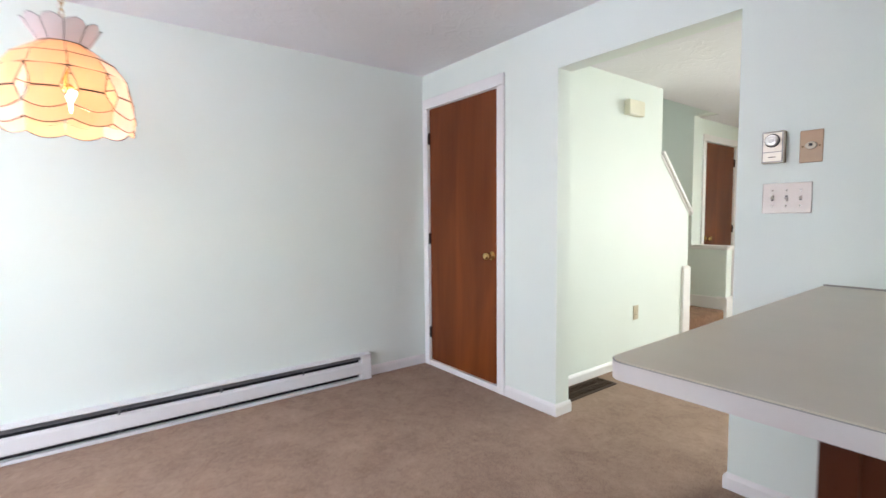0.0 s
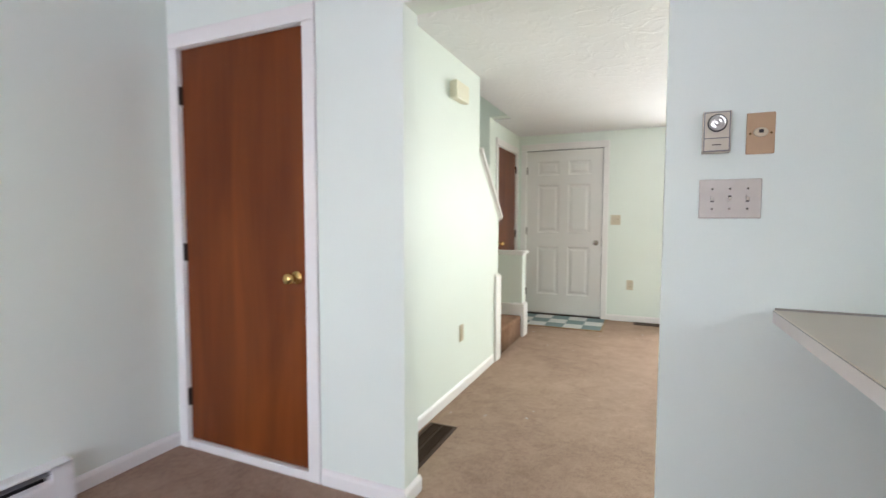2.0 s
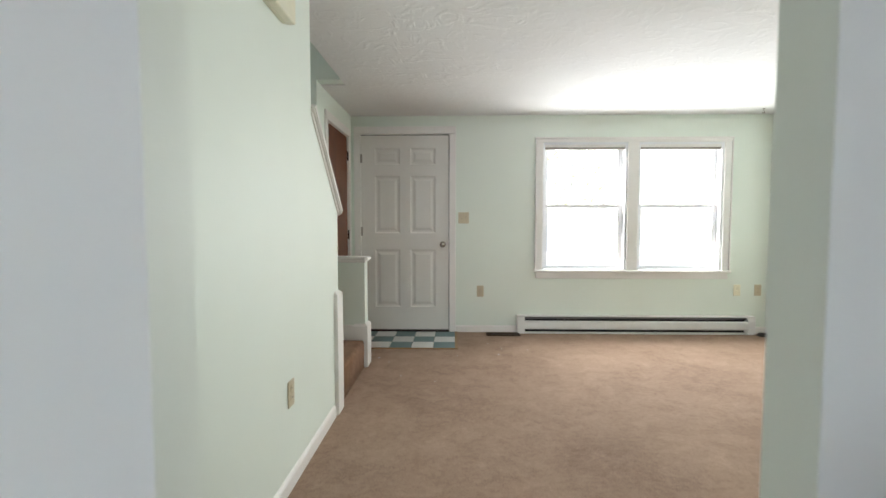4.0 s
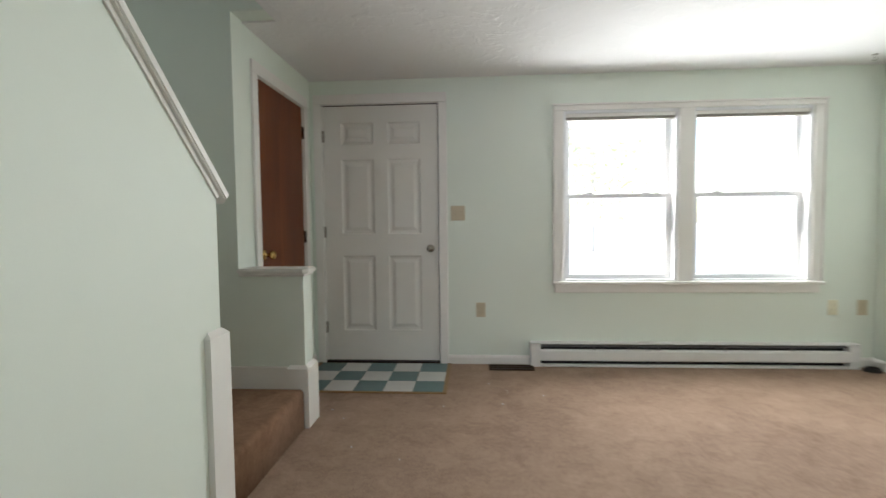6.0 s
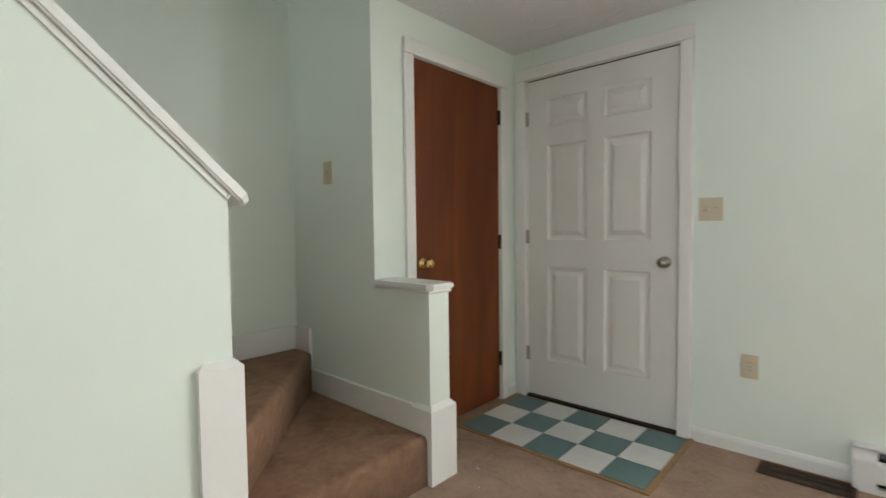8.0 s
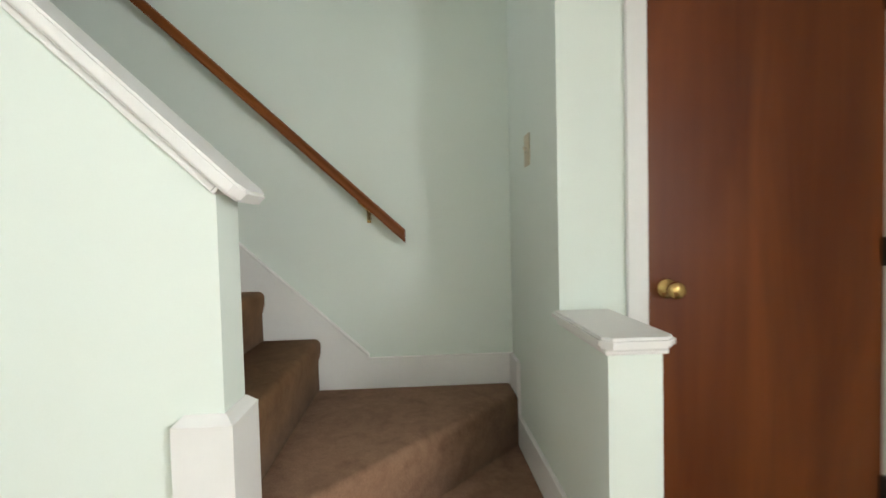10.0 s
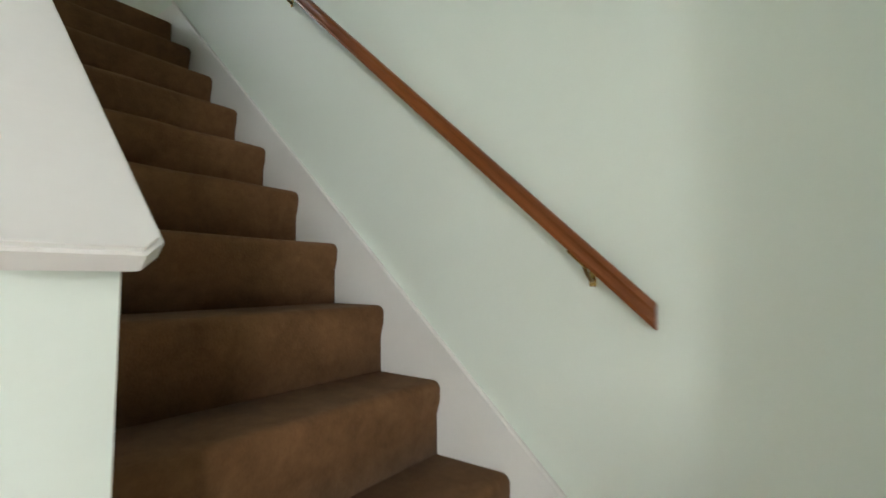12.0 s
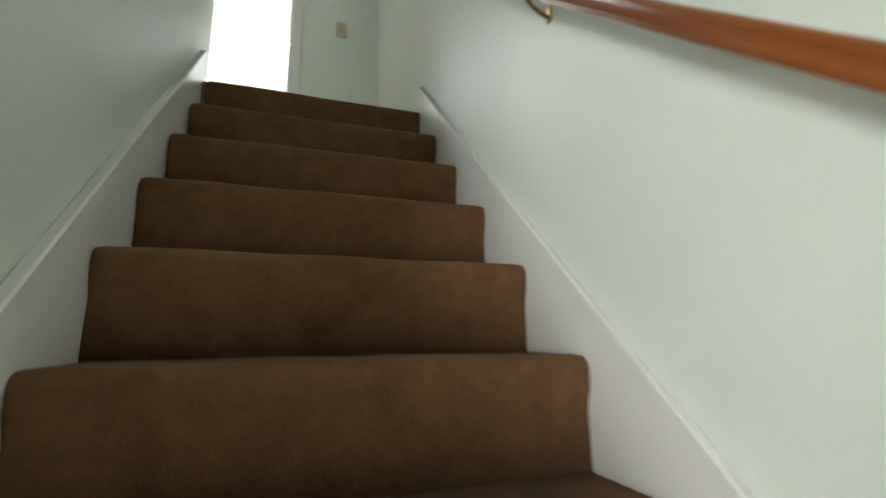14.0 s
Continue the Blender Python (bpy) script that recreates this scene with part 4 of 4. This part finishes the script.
part("corner_stile", box((0.345, 0.994, 0.0), (0.395, 1.0015, CTZ - 0.038), 0.002), CABWOOD, pen)
part("toe_kick", box((0.39, 1.06, 0.0), (0.90, DW - 0.002, 0.089)), DARK, pen)
ctr = thing("countertop", pose(0, 0, 0), "beige laminate countertop with a pale rounded edge", "countertop")
part("edge_band", prism(counter_outline(0.0), "z", CTZ - 0.037, CTZ - 0.003), LAMEDGE, ctr, "pale laminate edge")
part("top_sheet", prism(counter_outline(-0.002), "z", CTZ - 0.0029, CTZ), LAMINATE, ctr, "beige laminate sheet")
part("seam", prism(counter_outline(0.0005), "z", CTZ - 0.0038, CTZ - 0.0029), GREY, ctr, "thin dark laminate seam")
# narrow grey strip where the counter meets the wall
part("wall_joint", prism([(DW, CTZ), (DW - 0.007, CTZ), (DW, CTZ + 0.006)], "x", 0.035, 1.0), GREY, ctr, "grey strip along the wall joint")


# ---- hanging lamp ----
LX, LY, LB = -1.60, 0.07, 1.478
lamp = thing("pendant_lamp", pose(LX, LY, LB), "lit shell-pane pendant lamp with amber petals and a flared crown", "pendant lamp")
NP = 10


def ring_point(r, h, a):
    return (0.95 * r * math.cos(a), 0.95 * r * math.sin(a), 0.022 + 0.91 * h)


def pane(corners_lo, corners_hi, t=0.0015):
    """A thin pane through two rows of points, given a little thickness."""
    bm = bmesh.new()
    rows = [[bm.verts.new(p) for p in corners_lo], [bm.verts.new(p) for p in corners_hi]]
    for k in range(len(corners_lo) - 1):
        bm.faces.new((rows[0][k], rows[0][k + 1], rows[1][k + 1], rows[1][k]))
    bmesh.ops.recalc_face_normals(bm, faces=bm.faces[:])
    bmesh.ops.solidify(bm, geom=bm.faces[:], thickness=t)
    return bm


wire = bmesh.new()
for k in range(NP):
    a, b = 2 * math.pi * (k + 0.10) / NP, 2 * math.pi * (k + 1.10) / NP
    mid, q = (a + b) / 2, (b - a)
    tone = SHELL_O if k % 5 not in (1,) else SHELL_P
    # dome rows
    part("shade_pane", pane([ring_point(0.155, 0.270, a + 0.01), ring_point(0.155, 0.270, b - 0.01)], [ring_point(0.072, 0.330, a + 0.01), ring_point(0.072, 0.330, b - 0.01)]), tone, lamp)
    part("shade_pane", pane([ring_point(0.192, 0.212, a + 0.01), ring_point(0.192, 0.212, b - 0.01)], [ring_point(0.156, 0.268, a + 0.01), ring_point(0.156, 0.268, b - 0.01)]), tone, lamp)
    # petals with diamond gaps between them
    part("shade_pane", pane([ring_point(0.208, 0.130, a + 0.20 * q), ring_point(0.210, 0.130, mid), ring_point(0.208, 0.130, b - 0.20 * q)], [ring_point(0.193, 0.210, a + 0.01), ring_point(0.195, 0.210, mid), ring_point(0.193, 0.210, b - 0.01)]), tone, lamp)
    low = [ring_point(0.215, 0.074 - 0.022 * math.sin(math.pi * s), a + q * (0.03 + 0.94 * s)) for s in (0, 0.2, 0.4, 0.6, 0.8, 1)]
    high = [ring_point(0.209, 0.128, a + q * (0.20 + 0.60 * s)) for s in (0, 0.2, 0.4, 0.6, 0.8, 1)]
    part("shade_pane", pane(low, high), tone, lamp)
    # scalloped skirt
    low2 = [ring_point(0.208, 0.022 - 0.020 * math.sin(math.pi * s), a + q * s) for s in (0, 0.2, 0.4, 0.6, 0.8, 1)]
    part("skirt_pane", pane(low2, [(x * 0.985, y * 0.985, z - 0.001) for x, y, z in low]), SHELL_P if k % 5 in (1, 3) else SHELL_O, lamp, "thin shell pane with a scalloped edge")
    # crown petals
    lowc = [ring_point(0.074, 0.334, a + q * s) for s in (0.02, 0.25, 0.5, 0.75, 0.98)]
    highc = [ring_point(0.110 + 0.010 * math.sin(math.pi * s), 0.394 + 0.020 * math.sin(math.pi * s), a + q * s) for s in (0.02, 0.25, 0.5, 0.75, 0.98)]
    part("crown_petal", pane(lowc, highc), SHELL_W, lamp, "greyish white crown petal")
    tube([ring_point(0.072, 0.332, a), ring_point(0.155, 0.270, a), ring_point(0.193, 0.211, a)], 0.0013, 6, wire)
    tube([ring_point(0.193, 0.211, a), ring_point(0.209, 0.130, a + 0.2 * q), ring_point(0.215, 0.074, a)], 0.0013, 6, wire)
    tube([ring_point(0.193, 0.211, b), ring_point(0.209, 0.130, b - 0.2 * q), ring_point(0.215, 0.074, b)], 0.0013, 6, wire)
    tube([ring_point(0.2095, 0.129, a + 0.2 * q), ring_point(0.211, 0.129, mid), ring_point(0.2095, 0.129, b - 0.2 * q)], 0.0028, 6, wire)
    tube(low, 0.0016, 6, wire)
    tube(low2, 0.0018, 6, wire)
    tube([ring_point(0.073, 0.333, a), ring_point(0.110, 0.394, a)], 0.0018, 6, wire)
    tube(highc, 0.0014, 6, wire)
for r, h, t in ((0.0725, 0.332, 0.0025), (0.156, 0.269, 0.0022), (0.194, 0.211, 0.0024)):
    tube([ring_point(r, h, 2 * math.pi * (k + 0.10) / NP) for k in range(NP)], t, 6, wire, True)
part("wire_frame", wire, DARKMETAL, lamp, "dark metal wire frame")
part("stem", tube([(0, 0, 0.16), (0, 0, 0.40)], 0.008, 10), BRASS, lamp, "", True)
for k in range(3):
    a = 2 * math.pi * k / 3 + 0.25
    cx, cy = 0.075 * math.cos(a), 0.075 * math.sin(a)
    part("socket_arm", tube([(0, 0, 0.17), (cx * 0.6, cy * 0.6, 0.18), (cx, cy, 0.165)], 0.006, 8), BRASS, lamp, "", True)
    part("bulb", lathe([(0, -0.078), (0.015, -0.073), (0.028, -0.056), (0.029, -0.040), (0.020, -0.020), (0.011, -0.008), (0.010, 0.0), (0, 0.0)], 16, Matrix.Translation((cx, cy, 0.155))), BULB, lamp, "lit warm bulb", True)
chain = bmesh.new()
n_links = 17
for k in range(n_links):
    z = 0.40 + (DZ - LB - 0.42) * (k + 0.5) / n_links
    pts = [(0.007 * math.cos(s), 0, z + 0.017 * math.sin(s)) for s in [2 * math.pi * j / 10 for j in range(10)]]
    if k % 2:
        pts = [(y, x, zz) for x, y, zz in pts]
    tube(pts, 0.0018, 6, chain, True)
part("chain", chain, BRASS, lamp, "brass chain links")
part("cord", tube([(0.012 * math.sin(k * 1.3), 0.012 * math.cos(k * 1.7), 0.40 + (DZ - LB - 0.41) * k / 14) for k in range(15)], 0.0025, 6), LAMEDGE, lamp, "pale electric cord", True)
part("canopy", lathe([(0, DZ - LB - 0.03), (0.02, DZ - LB - 0.028), (0.055, DZ - LB - 0.008), (0.06, DZ - LB), (0, DZ - LB)], 24), BRASS, lamp, "brass ceiling canopy", True)

# ---- small things ----
disc = thing("cable_coil", pose(2.33, 6.36, 0.0), "dark coil of cable lying on the carpet in the corner", "cable")
bm = bmesh.new()
for k in range(3):
    tube([((0.055 - 0.006 * k) * math.cos(s), (0.045 - 0.004 * k) * math.sin(s), 0.006 + 0.009 * k) for s in [2 * math.pi * j / 24 for j in range(24)]], 0.0055, 6, bm, True)
part("coil", bm, DARK, disc, "", True)

hook = thing("ceiling_hook", pose(2.18, 6.25, CZ), "small metal hook screwed into the white ceiling", "hook")
part("plate", lathe([(0, -0.004), (0.012, -0.003), (0.014, 0), (0, 0)], 16), NICKEL, hook)
part("hook", tube([(0, 0, -0.003), (0, 0, -0.020), (0.010, 0, -0.034), (0, 0, -0.044), (-0.012, 0, -0.036)], 0.0025, 8), NICKEL, hook, "", True)

# lint on the carpet
lint = bmesh.new()
rnd = random.Random(4)
for cx, cy, n in ((-1.15, 5.55, 2), (-0.55, 5.75, 3), (-0.35, 5.95, 3), (-1.2, 3.3, 4), (-0.9, 5.0, 2)):
    for k in range(n):
        px, py = cx + rnd.uniform(-0.3, 0.3), cy + rnd.uniform(-0.2, 0.2)
        a, s = rnd.uniform(0, 6.28), rnd.uniform(0.004, 0.011)
        tube([(px - s * math.cos(a), py - s * math.sin(a), 0.002), (px, py, 0.004), (px + s * math.cos(a + 0.6), py + s * math.sin(a + 0.6), 0.002)], 0.0016, 5, lint)
tagged(mesh_object("carpet_lint", lint, PALE), "white lint specks scattered on the brown carpet", "lint", kind="stuff")

# ---- outside the front window ----
rnd = random.Random(9)
bank = bmesh.new()
nx, ny = 60, 10
vs = [[bank.verts.new((-9 + 22 * i / nx, 8.7 + 2.6 * j / ny, -0.36 + (0.95 + 0.5 * noise.noise((i * 0.22, j * 0.3, 0.5))) * math.sin(math.pi * j / ny) ** 0.7)) for j in range(ny + 1)] for i in range(nx + 1)]
for i in range(nx):
    for j in range(ny):
        bank.faces.new((vs[i][j], vs[i + 1][j], vs[i + 1][j + 1], vs[i][j + 1]))
tagged(mesh_object("snow_bank", bank, SNOW, None, True), "lumpy ploughed snow bank in front of the window", "snow", kind="structure")
BARK = material("bark", (0.42, 0.38, 0.33), 0.9, 0, 0.2, 6, 40, 0.4, 0.01)
LEAF = material("pale_leaves", (0.62, 0.60, 0.34), 0.7, 0, 0.3, 2, 20, 0)


def tree(x, y, h, seed):
    """A tapered trunk with limbs and an uneven crown of small leaves."""
    rn = random.Random(seed)
    root = thing("tree", pose(x, y, -0.4), "distant tree with thin yellow-green leaves", "tree", "trees across the snow")
    tr = bmesh.new()
    ends = []
    for k in range(9):
        a, z0 = rn.uniform(0, 6.28), h * rn.uniform(0.25, 0.6)
        r = h * rn.uniform(0.18, 0.34)
        e = (r * math.cos(a), r * math.sin(a), z0 + h * rn.uniform(0.15, 0.38))
        tube([(0, 0, z0), (e[0] * 0.5, e[1] * 0.5, (z0 + e[2]) / 2 + 0.1), e], 0.014 * h / 6, 5, tr)
        ends += [e, (e[0] * 0.6, e[1] * 0.6, (z0 + e[2]) / 2 + 0.3)]
    trunk = lathe([(0.016 * h, 0), (0.012 * h, 0.3 * h), (0.007 * h, 0.7 * h), (0.002 * h, 0.95 * h), (0, 0.95 * h)], 8)
    part("trunk", trunk, BARK, root)
    part("limbs", tr, BARK, root)
    cr = bmesh.new()
    for ex, ey, ez in ends:
        for k in range(60):
            p = Vector((ex + rn.gauss(0, 0.09 * h), ey + rn.gauss(0, 0.09 * h), ez + rn.gauss(0, 0.07 * h)))
            q = Euler((rn.uniform(0, 6.28), rn.uniform(0, 6.28), rn.uniform(0, 6.28))).to_matrix()
            s = 0.018 * h * rn.uniform(0.6, 1.3)
            cr.faces.new([cr.verts.new(p + q @ Vector(c_)) for c_ in ((-s, 0, 0), (0, -s * 0.6, 0.1 * s), (s, 0, 0), (0, s * 0.6, 0.1 * s))])
    part("crown", cr, LEAF, root, "thin yellow-green foliage")


tree(1.2, 24, 5.5, 1)
tree(5.5, 27, 7.0, 2)
tree(-3.5, 30, 6.0, 3)

# ---- entry tiles, one by one ----
tile_mesh = {}
for i in range(5):
    for j in range(3):
        mat = TEAL if (i + j) % 2 == 0 else PALE
        if mat not in tile_mesh:
            src = part("tile", box((0.001, 0.001, 0.003), (tw - 0.001, th - 0.001, 0.0075), 0.0012, 1), mat, entry)
            tile_mesh[mat] = src.data
        else:
            src = new("tile", tile_mesh[mat])
            src.parent = entry
        src.location = (ex0 + 0.004 + i * tw, ey0 + 0.006 + j * th, 0)
